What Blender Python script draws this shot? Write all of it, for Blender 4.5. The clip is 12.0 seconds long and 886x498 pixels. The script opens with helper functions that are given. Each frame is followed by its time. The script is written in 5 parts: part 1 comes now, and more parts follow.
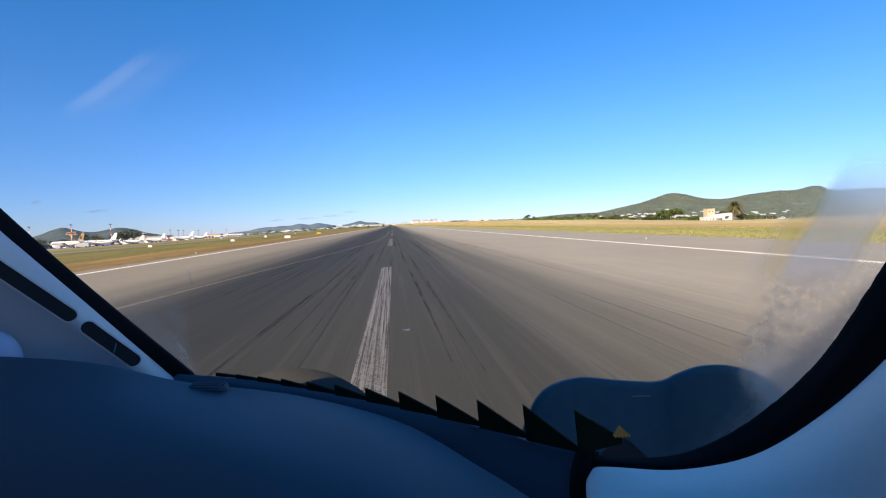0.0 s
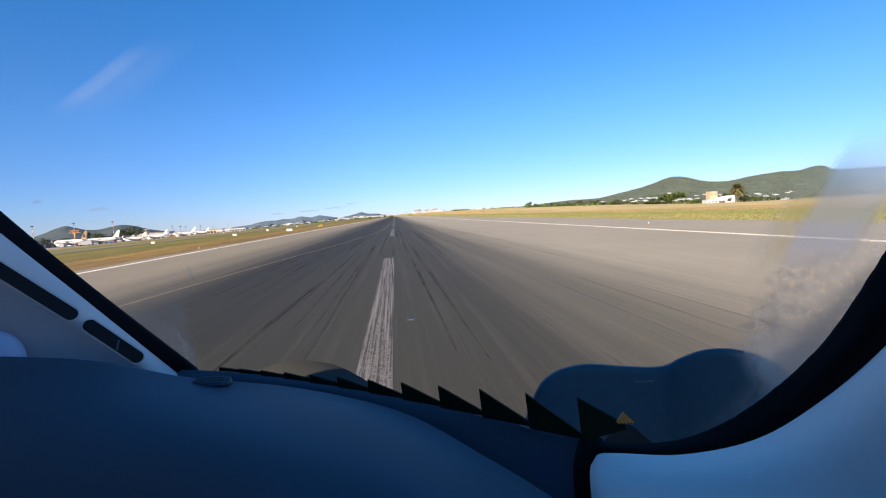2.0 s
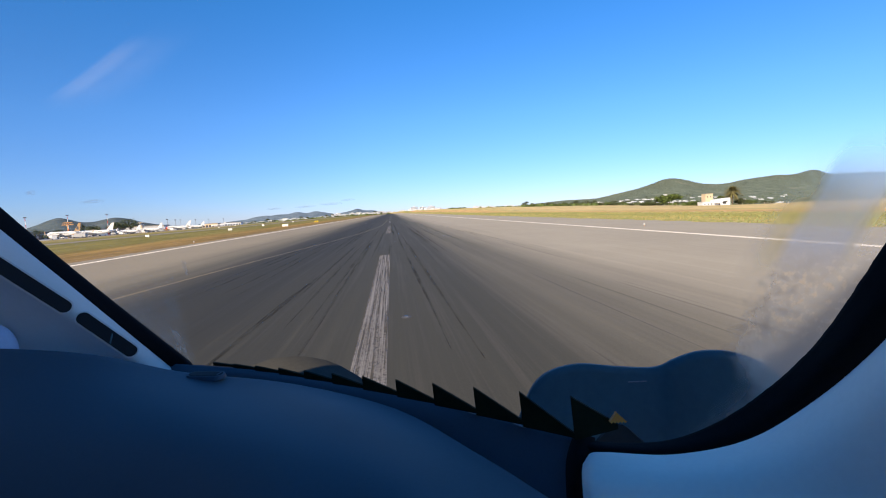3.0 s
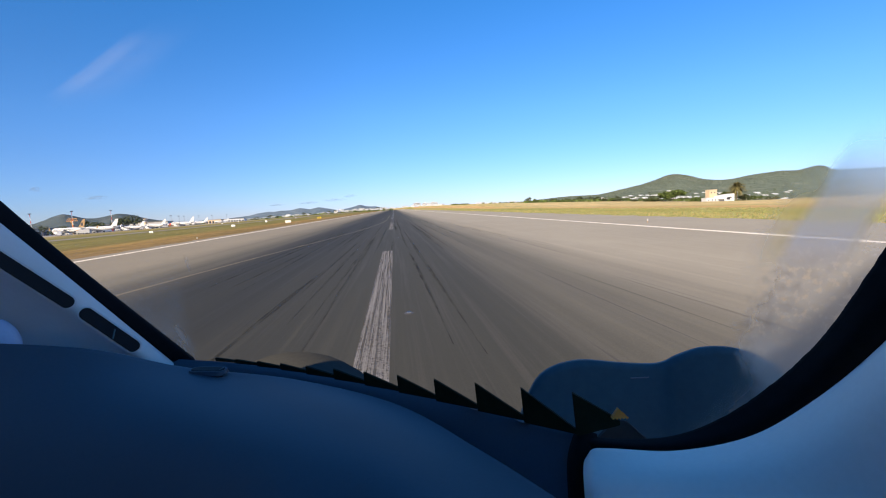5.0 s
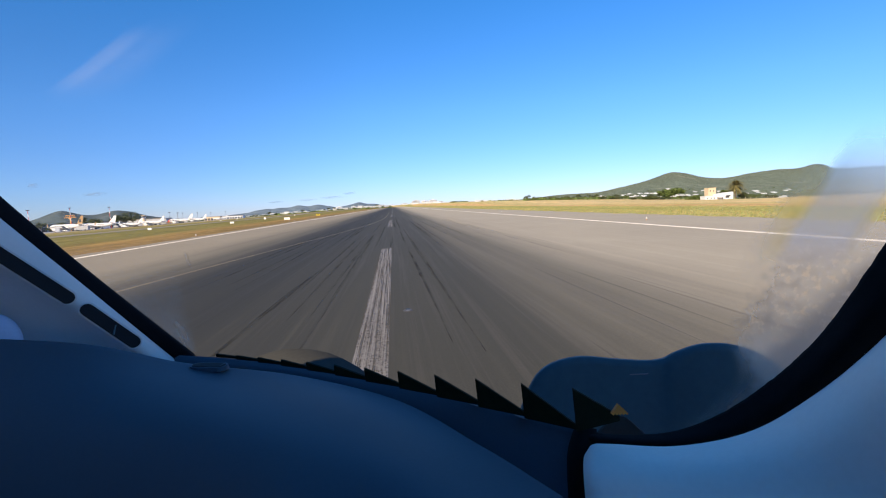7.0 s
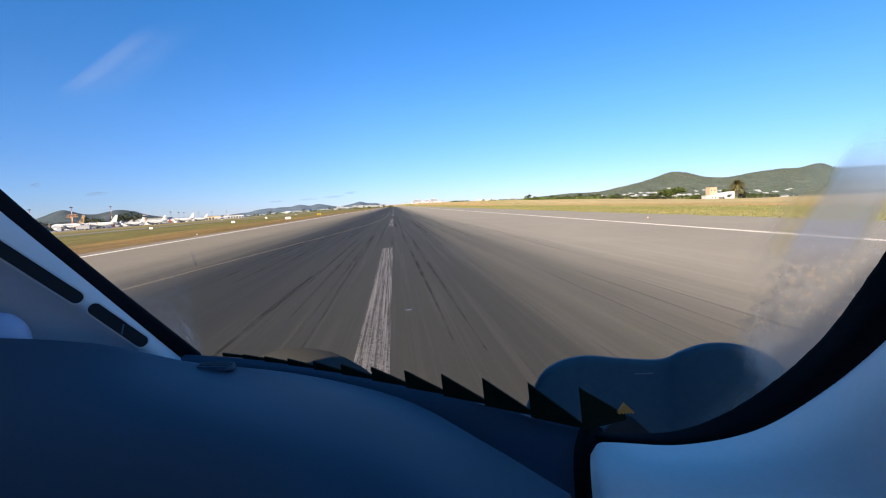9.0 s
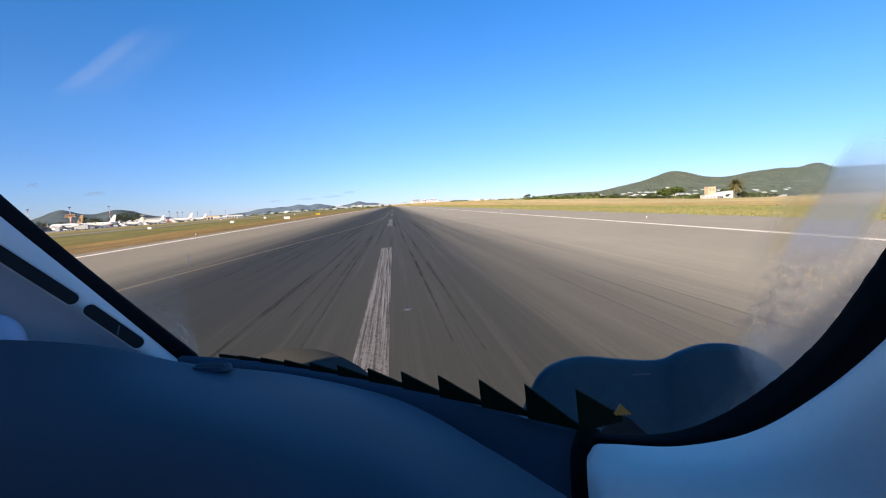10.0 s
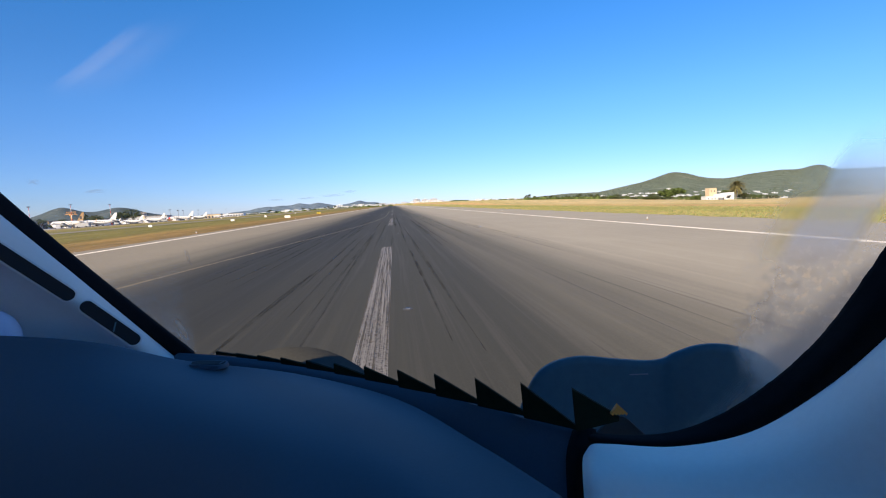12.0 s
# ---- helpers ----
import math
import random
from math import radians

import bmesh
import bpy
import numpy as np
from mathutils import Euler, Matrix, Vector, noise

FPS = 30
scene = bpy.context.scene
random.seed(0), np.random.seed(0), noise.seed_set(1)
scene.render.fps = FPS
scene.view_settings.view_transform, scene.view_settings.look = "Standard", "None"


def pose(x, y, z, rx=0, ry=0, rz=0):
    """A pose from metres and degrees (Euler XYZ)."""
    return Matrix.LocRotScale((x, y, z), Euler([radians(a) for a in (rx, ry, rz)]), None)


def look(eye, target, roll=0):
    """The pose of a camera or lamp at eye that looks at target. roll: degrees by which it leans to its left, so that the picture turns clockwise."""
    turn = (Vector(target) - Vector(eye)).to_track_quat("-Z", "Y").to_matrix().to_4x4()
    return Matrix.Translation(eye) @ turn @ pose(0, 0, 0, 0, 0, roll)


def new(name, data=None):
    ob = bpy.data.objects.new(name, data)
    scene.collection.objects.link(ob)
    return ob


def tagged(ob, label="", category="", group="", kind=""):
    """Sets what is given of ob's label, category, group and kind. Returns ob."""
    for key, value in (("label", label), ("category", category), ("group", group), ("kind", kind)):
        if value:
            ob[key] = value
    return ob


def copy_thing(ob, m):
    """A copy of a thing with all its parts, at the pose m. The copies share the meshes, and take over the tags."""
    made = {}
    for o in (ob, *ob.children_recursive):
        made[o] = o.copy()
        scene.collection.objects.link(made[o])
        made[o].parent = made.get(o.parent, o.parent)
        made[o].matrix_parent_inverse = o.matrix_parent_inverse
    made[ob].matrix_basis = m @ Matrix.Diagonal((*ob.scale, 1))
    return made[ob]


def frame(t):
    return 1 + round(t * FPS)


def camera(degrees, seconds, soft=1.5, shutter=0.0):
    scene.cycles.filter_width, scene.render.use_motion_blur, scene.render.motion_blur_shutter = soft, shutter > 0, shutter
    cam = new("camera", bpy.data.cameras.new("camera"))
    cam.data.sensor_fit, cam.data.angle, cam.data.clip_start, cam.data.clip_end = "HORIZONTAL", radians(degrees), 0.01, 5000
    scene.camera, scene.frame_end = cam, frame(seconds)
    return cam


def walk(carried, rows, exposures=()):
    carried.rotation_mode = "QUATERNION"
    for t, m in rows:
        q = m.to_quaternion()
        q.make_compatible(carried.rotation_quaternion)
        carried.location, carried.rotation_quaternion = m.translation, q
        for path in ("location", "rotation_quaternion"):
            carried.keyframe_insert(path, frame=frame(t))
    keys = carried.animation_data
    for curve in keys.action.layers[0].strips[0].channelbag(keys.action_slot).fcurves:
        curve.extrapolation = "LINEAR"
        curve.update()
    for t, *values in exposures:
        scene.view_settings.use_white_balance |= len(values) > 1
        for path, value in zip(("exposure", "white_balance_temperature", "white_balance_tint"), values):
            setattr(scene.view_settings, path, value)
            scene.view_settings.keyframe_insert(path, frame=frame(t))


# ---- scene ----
cam = camera(90.0, 12.0, soft=1.1)
EYE = Vector((0.6, 0.0, 2.7))      # camera position, origin of the flight deck parts

PATH = [
    (0.0, pose(0.5969, -0.0052, 2.6987, 86.635, 2.553, -6.398)),
    (0.5, pose(0.6009, -0.0039, 2.6956, 86.363, 2.325, -6.438)),
    (1.0, pose(0.5970, -0.0056, 2.7004, 86.023, 2.101, -6.787)),
    (1.5, pose(0.5919, -0.0070, 2.7025, 85.612, 2.502, -6.802)),
    (2.0, pose(0.6009, -0.0008, 2.6986, 85.277, 3.943, -6.222)),
    (2.5, pose(0.6058, 0.0014, 2.6973, 85.133, 3.283, -6.280)),
    (3.0, pose(0.6003, -0.0017, 2.6989, 84.982, 3.011, -6.657)),
    (5.0, pose(0.6019, 0.0001, 2.6980, 84.496, 3.038, -6.310)),
    (5.5, pose(0.6035, 0.0013, 2.6979, 84.299, 2.805, -6.259)),
    (6.0, pose(0.6019, 0.0004, 2.6982, 84.268, 3.100, -6.250)),
    (6.5, pose(0.5977, -0.0019, 2.6996, 84.264, 2.971, -6.487)),
    (7.0, pose(0.5995, -0.0011, 2.6971, 84.172, 2.890, -6.430)),
    (9.0, pose(0.5925, -0.0041, 2.6988, 84.100, 2.889, -6.308)),
    (9.5, pose(0.5892, -0.0050, 2.6998, 84.047, 2.861, -6.474)),
    (10.0, pose(0.5957, -0.0023, 2.6997, 84.050, 2.931, -6.438)),
    (10.5, pose(0.6036, 0.0011, 2.6949, 84.082, 2.751, -6.275)),
    (11.0, pose(0.6047, 0.0013, 2.6973, 84.014, 2.688, -6.424)),
    (11.5, pose(0.6029, -0.0003, 2.6958, 84.017, 2.666, -6.433)),
    (12.0, pose(0.5997, -0.0005, 2.6973, 84.020, 2.584, -6.352)),
]
walk(cam, PATH)

# ---- light ----
SUN_ELEVATION, SUN_AZIMUTH = radians(34), radians(216)   # low sun behind the aircraft
world = bpy.data.worlds.new("world")
scene.world = world
world.use_nodes = True
wn = world.node_tree.nodes
sky = wn.new("ShaderNodeTexSky")
sky.sky_type, sky.sun_disc = "NISHITA", False
sky.sun_elevation, sky.sun_rotation = SUN_ELEVATION, SUN_AZIMUTH
sky.air_density, sky.dust_density, sky.ozone_density = 0.95, 0.15, 1.3
sky.altitude = 1200
# deeper blue overhead, paler and less yellow towards the horizon
place = wn.new("ShaderNodeTexCoord")
split = wn.new("ShaderNodeSeparateXYZ")
tint = wn.new("ShaderNodeValToRGB")
stops = ((0.0, (0.58, 0.71, 1.20)), (0.2, (0.52, 0.99, 1.56)), (0.45, (0.32, 1.14, 1.84)), (1.0, (0.27, 1.02, 1.78)))
while len(tint.color_ramp.elements) < len(stops):
    tint.color_ramp.elements.new(0.5)
for el, (at, col) in zip(tint.color_ramp.elements, stops):
    el.position, el.color = at, (*col, 1)
cool = wn.new("ShaderNodeMix")
cool.data_type, cool.blend_type = "RGBA", "MULTIPLY"
cool.inputs[0].default_value = 1.0
world.node_tree.links.new(place.outputs["Generated"], split.inputs[0])
world.node_tree.links.new(split.outputs["Z"], tint.inputs["Fac"])
world.node_tree.links.new(sky.outputs["Color"], cool.inputs[6])
world.node_tree.links.new(tint.outputs["Color"], cool.inputs[7])
wn["Background"].inputs["Strength"].default_value = 0.0705
# sky scaled a little darker to the west and brighter to the east
side = wn.new("ShaderNodeMapRange")
for slot, val in zip(side.inputs[1:5], (-0.65, -0.05, 0.90, 1.10)):
    slot.default_value = val
world.node_tree.links.new(split.outputs["X"], side.inputs[0])
even = wn.new("ShaderNodeMix")
even.data_type, even.blend_type = "RGBA", "MULTIPLY"
even.inputs[0].default_value = 1.0
world.node_tree.links.new(cool.outputs[2], even.inputs[6])
world.node_tree.links.new(side.outputs[0], even.inputs[7])
world.node_tree.links.new(even.outputs[2], wn["Background"].inputs["Color"])

sun_data = bpy.data.lights.new("sun", "SUN")
sun_data.energy, sun_data.angle, sun_data.color = 5.0, radians(0.5), (1.0, 0.79, 0.52)
sun = new("sun", sun_data)
toward = Vector((math.sin(SUN_AZIMUTH) * math.cos(SUN_ELEVATION), math.cos(SUN_AZIMUTH) * math.cos(SUN_ELEVATION), math.sin(SUN_ELEVATION)))
sun.matrix_world = look(toward * 300, (0, 0, 0))
scene.view_settings.exposure = 0.7


# ---- materials ----
def nodes_of(name):
    m = bpy.data.materials.new(name)
    m.use_nodes = True
    return m, m.node_tree.nodes, m.node_tree.links, m.node_tree.nodes["Principled BSDF"]


def noise_node(nt, links, coord, scale, detail=4.0, rough=0.6, stretch=None):
    n = nt.new("ShaderNodeTexNoise")
    n.inputs["Scale"].default_value, n.inputs["Detail"].default_value, n.inputs["Roughness"].default_value = scale, detail, rough
    if stretch:
        mp = nt.new("ShaderNodeMapping")
        mp.inputs["Scale"].default_value = stretch
        links.new(coord, mp.inputs["Vector"])
        coord = mp.outputs["Vector"]
    links.new(coord, n.inputs["Vector"])
    return n.outputs["Fac"]


def ramp(nt, links, fac, stops):
    r = nt.new("ShaderNodeValToRGB")
    e = r.color_ramp.elements
    while len(e) < len(stops):
        e.new(0.5)
    for el, (p, c) in zip(e, stops):
        el.position = p
        el.color = (*c, 1) if len(c) == 3 else c
    links.new(fac, r.inputs["Fac"])
    return r.outputs["Color"]


def mixed(nt, links, fac, a, b, mode="MIX"):
    m = nt.new("ShaderNodeMix")
    m.data_type, m.blend_type = "RGBA", mode
    for sock, val in ((m.inputs[0], fac), (m.inputs[6], a), (m.inputs[7], b)):
        if isinstance(val, (int, float)):
            sock.default_value = val
        elif isinstance(val, tuple):
            sock.default_value = (*val, 1)
        else:
            links.new(val, sock)
    return m.outputs[2]


def maths(nt, links, op, a, b=0.0, clamp=False):
    m = nt.new("ShaderNodeMath")
    m.operation, m.use_clamp = op, clamp
    for sock, val in ((m.inputs[0], a), (m.inputs[1], b)):
        if isinstance(val, (int, float)):
            sock.default_value = val
        else:
            links.new(val, sock)
    return m.outputs[0]


def span(nt, links, val, a, b, lo=0.0, hi=1.0):
    m = nt.new("ShaderNodeMapRange")
    m.interpolation_type = "SMOOTHSTEP"
    for i, v in enumerate((val, a, b, lo, hi)):
        if isinstance(v, (int, float)):
            m.inputs[i].default_value = v
        else:
            links.new(v, m.inputs[i])
    return m.outputs[0]


def surface(name, color, rough=0.6, metal=0.0, coarse=1.0, fine=20.0, vary=0.25, bump=0.2, depth=0.01, each=0.0, gloss=0.5):
    """A plain surface with stains at a coarse scale, grain at a fine one, and a little relief."""
    m, nt, links, bsdf = nodes_of(name)
    co = nt.new("ShaderNodeTexCoord").outputs["Object"]
    big = noise_node(nt, links, co, coarse, 5)
    small = noise_node(nt, links, co, fine, 3)
    dark = tuple(c * (1 - vary) for c in color)
    lite = tuple(min(1, c * (1 + vary)) for c in color)
    col = ramp(nt, links, big, [(0.3, dark), (0.7, lite)])
    col = mixed(nt, links, 0.35, col, ramp(nt, links, small, [(0.3, dark), (0.7, lite)]))
    if each:
        info = nt.new("ShaderNodeObjectInfo").outputs["Random"]
        hsv = nt.new("ShaderNodeHueSaturation")
        links.new(span(nt, links, info, 0, 1, 1 - each, 1 + each), hsv.inputs["Value"])
        links.new(col, hsv.inputs["Color"])
        col = hsv.outputs["Color"]
    links.new(col, bsdf.inputs["Base Color"])
    bsdf.inputs["Metallic"].default_value = metal
    bsdf.inputs["Specular IOR Level"].default_value = gloss
    links.new(span(nt, links, big, 0.2, 0.8, max(0.02, rough - 0.08), min(1, rough + 0.08)), bsdf.inputs["Roughness"])
    if bump:
        b = nt.new("ShaderNodeBump")
        b.inputs["Strength"].default_value, b.inputs["Distance"].default_value = bump, depth
        links.new(small, b.inputs["Height"])
        links.new(b.outputs["Normal"], bsdf.inputs["Normal"])
    return m


def asphalt_material():
    """Old pale asphalt with a dark band of tyre rubber that is drawn out along the runway."""
    m, nt, links, bsdf = nodes_of("runway_asphalt")
    co = nt.new("ShaderNodeTexCoord").outputs["Object"]
    sep = nt.new("ShaderNodeSeparateXYZ")
    links.new(co, sep.inputs[0])
    x = sep.outputs["X"]
    patch = noise_node(nt, links, co, 0.12, 6, 0.65)
    grain = noise_node(nt, links, co, 35, 3, 0.7)
    lane = noise_node(nt, links, co, 1.0, 5, 0.6, (0.35, 0.006, 1))
    streak = noise_node(nt, links, co, 1.0, 6, 0.7, (2.6, 0.03, 1))
    mark = noise_node(nt, links, co, 1.0, 4, 0.6, (4.5, 0.05, 1))
    base = ramp(nt, links, patch, [(0.3, (0.305, 0.272, 0.205)), (0.55, (0.350, 0.315, 0.238)), (0.75, (0.395, 0.357, 0.272))])
    base = mixed(nt, links, 0.45, base, ramp(nt, links, streak, [(0.3, (0.24, 0.218, 0.168)), (0.7, (0.385, 0.352, 0.275))]))
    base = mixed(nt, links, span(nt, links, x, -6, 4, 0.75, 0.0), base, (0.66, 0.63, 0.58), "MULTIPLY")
    wobble = maths(nt, links, "MULTIPLY_ADD", lane, 7.0)
    xs = maths(nt, links, "SUBTRACT", maths(nt, links, "ADD", x, wobble), 3.5)
    band = maths(nt, links, "MULTIPLY", span(nt, links, xs, -16.5, -6.0), span(nt, links, xs, 3, 13, 1, 0))
    band = maths(nt, links, "MULTIPLY", band, span(nt, links, streak, 0.05, 0.72, 0.72, 1.0), True)
    rubber = ramp(nt, links, streak, [(0.3, (0.012, 0.013, 0.012)), (0.5, (0.024, 0.026, 0.022)), (0.72, (0.070, 0.068, 0.056))])
    col = mixed(nt, links, band, base, rubber)
    touch = maths(nt, links, "MULTIPLY", span(nt, links, xs, -11, -6, 0.0, 0.5), span(nt, links, xs, -5, 1, 1, 0))
    col = mixed(nt, links, touch, col, (0.016, 0.017, 0.016))
    skid = maths(nt, links, "MULTIPLY", span(nt, links, mark, 0.60, 0.68), span(nt, links, maths(nt, links, "ABSOLUTE", x), 6, 15, 0.4, 0.0))
    col = mixed(nt, links, skid, col, (0.022, 0.022, 0.022))
    col = mixed(nt, links, 0.5, col, ramp(nt, links, grain, [(0.2, (0.6, 0.6, 0.6)), (0.8, (1.35, 1.35, 1.35))]), "MULTIPLY")
    links.new(col, bsdf.inputs["Base Color"])
    links.new(span(nt, links, streak, 0.2, 0.8, 0.75, 0.95), bsdf.inputs["Roughness"])
    bsdf.inputs["Specular IOR Level"].default_value = 0.25
    b = nt.new("ShaderNodeBump")
    b.inputs["Strength"].default_value, b.inputs["Distance"].default_value = 0.4, 0.006
    links.new(grain, b.inputs["Height"])
    links.new(b.outputs["Normal"], bsdf.inputs["Normal"])
    return m


def paint_material(name, color, worn, bare=False):
    """Road paint, worn through along the direction of travel."""
    m, nt, links, bsdf = nodes_of(name)
    co = nt.new("ShaderNodeTexCoord").outputs["Object"]
    a = noise_node(nt, links, co, 1.0, 6, 0.75, (14, 0.12, 1))
    g = noise_node(nt, links, co, 14, 4, 0.7)
    mask = span(nt, links, maths(nt, links, "ADD", maths(nt, links, "MULTIPLY", a, 0.75), maths(nt, links, "MULTIPLY", g, 0.25)), worn - 0.1, worn + 0.12)
    col = mixed(nt, links, mask, (0.075, 0.07, 0.062), color)
    links.new(col, bsdf.inputs["Base Color"])
    if bare:
        # the asphalt shows where the paint is gone
        links.new(span(nt, links, mask, 0.0, 0.7, 0.60, 0.98), bsdf.inputs["Alpha"])
    bsdf.inputs["Roughness"].default_value = 0.8
    return m


def field_material():
    """Dry airfield grass: a green mown strip by the runway, then tan and rust-brown strips."""
    m, nt, links, bsdf = nodes_of("dry_grass_field")
    co = nt.new("ShaderNodeTexCoord").outputs["Object"]
    sep = nt.new("ShaderNodeSeparateXYZ")
    links.new(co, sep.inputs[0])
    big = noise_node(nt, links, co, 0.02, 6, 0.65, (1.0, 0.35, 1))
    mid = noise_node(nt, links, co, 0.25, 7, 0.75, (1.0, 0.4, 1))
    tuft = noise_node(nt, links, co, 1.1, 6, 0.8, (1.0, 0.5, 1))
    fine = noise_node(nt, links, co, 5, 4, 0.75)
    shift = maths(nt, links, "ADD", maths(nt, links, "MULTIPLY", maths(nt, links, "SUBTRACT", mid, 0.5), 15), maths(nt, links, "MULTIPLY", maths(nt, links, "SUBTRACT", big, 0.5), 16))
    ax = maths(nt, links, "ADD", maths(nt, links, "ABSOLUTE", sep.outputs["X"]), shift)
    away = span(nt, links, ax, 26, 226)
    east = ramp(nt, links, away, [
        (0.0, (0.50, 0.43, 0.26)), (0.012, (0.48, 0.43, 0.19)), (0.03, (0.30, 0.34, 0.115)), (0.075, (0.35, 0.365, 0.15)), (0.105, (0.56, 0.44, 0.27)),
        (0.13, (0.64, 0.41, 0.25)), (0.19, (0.62, 0.44, 0.26)), (0.25, (0.50, 0.46, 0.26)), (0.50, (0.66, 0.55, 0.37)), (1.0, (0.58, 0.50, 0.34))])
    west = ramp(nt, links, away, [
        (0.0, (0.20, 0.145, 0.08)), (0.002, (0.28, 0.18, 0.085)), (0.008, (0.26, 0.185, 0.083)), (0.018, (0.165, 0.165, 0.066)),
        (0.07, (0.20, 0.185, 0.075)), (0.13, (0.125, 0.145, 0.055)), (0.22, (0.27, 0.23, 0.105)), (0.30, (0.16, 0.17, 0.07)), (0.60, (0.28, 0.24, 0.12)), (1.0, (0.27, 0.245, 0.125))])
    strip = mixed(nt, links, span(nt, links, sep.outputs["X"], -5, 5), west, east)
    dry = ramp(nt, links, big, [(0.35, (0.26, 0.25, 0.09)), (0.5, (0.50, 0.37, 0.17)), (0.65, (0.60, 0.43, 0.20))])
    col = mixed(nt, links, span(nt, links, sep.outputs["X"], -5, 5, 0.08, 0.28), strip, dry)
    rows = noise_node(nt, links, co, 1.0, 5, 0.7, (0.24, 0.028, 1))
    col = mixed(nt, links, span(nt, links, sep.outputs["X"], -5, 5, 0.95, 0.9), col, ramp(nt, links, rows, [(0.34, (0.66, 0.70, 0.58)), (0.5, (1.0, 0.98, 0.94)), (0.66, (1.26, 1.16, 1.10))]), "MULTIPLY")
    green = span(nt, links, tuft, 0.52, 0.66, 0.0, 0.45)
    col = mixed(nt, links, green, col, (0.20, 0.22, 0.06))
    col = mixed(nt, links, 0.85, col, ramp(nt, links, mid, [(0.28, (0.62, 0.66, 0.56)), (0.72, (1.32, 1.24, 1.12))]), "MULTIPLY")
    col = mixed(nt, links, 0.8, col, ramp(nt, links, tuft, [(0.3, (0.55, 0.56, 0.5)), (0.7, (1.4, 1.36, 1.25))]), "MULTIPLY")
    col = mixed(nt, links, 0.6, col, ramp(nt, links, fine, [(0.2, (0.45, 0.45, 0.4)), (0.8, (1.5, 1.5, 1.4))]), "MULTIPLY")
    links.new(col, bsdf.inputs["Base Color"])
    bsdf.inputs["Roughness"].default_value = 0.95
    bsdf.inputs["Specular IOR Level"].default_value = 0.1
    b = nt.new("ShaderNodeBump")
    b.inputs["Strength"].default_value, b.inputs["Distance"].default_value = 0.8, 0.15
    links.new(fine, b.inputs["Height"])
    links.new(b.outputs["Normal"], bsdf.inputs["Normal"])
    return m


def hill_material(name, wood, clearing):
    """Pine-covered slope with paler rocky clearings."""
    m, nt, links, bsdf = nodes_of(name)
    co = nt.new("ShaderNodeTexCoord").outputs["Object"]
    big = noise_node(nt, links, co, 0.004, 7, 0.65)
    small = noise_node(nt, links, co, 0.06, 5, 0.8)
    mid = noise_node(nt, links, co, 0.016, 4, 0.6)
    dark = tuple(c * 0.62 for c in wood)
    col = ramp(nt, links, small, [(0.34, dark), (0.52, wood), (0.7, tuple(c * 1.28 for c in wood))])
    col = mixed(nt, links, 0.8, col, ramp(nt, links, mid, [(0.32, (0.70, 0.74, 0.72)), (0.68, (1.22, 1.20, 1.10))]), "MULTIPLY")
    col = mixed(nt, links, span(nt, links, big, 0.55, 0.72, 0, 0.75), col, clearing)
    links.new(col, bsdf.inputs["Base Color"])
    bsdf.inputs["Roughness"].default_value = 1.0
    bsdf.inputs["Specular IOR Level"].default_value = 0.0
    b = nt.new("ShaderNodeBump")
    b.inputs["Strength"].default_value, b.inputs["Distance"].default_value = 1.0, 6.0
    links.new(small, b.inputs["Height"])
    links.new(b.outputs["Normal"], bsdf.inputs["Normal"])
    return m


def leaf_material(name, color, low=0.5, high=1.7):
    m, nt, links, bsdf = nodes_of(name)
    geo = nt.new("ShaderNodeNewGeometry").outputs["Random Per Island"]
    col = ramp(nt, links, geo, [(0.0, tuple(c * low for c in color)), (0.6, color), (1.0, tuple(c * high for c in color))])
    links.new(col, bsdf.inputs["Base Color"])
    bsdf.inputs["Roughness"].default_value = 0.8
    bsdf.inputs["Specular IOR Level"].default_value = 0.2
    return m


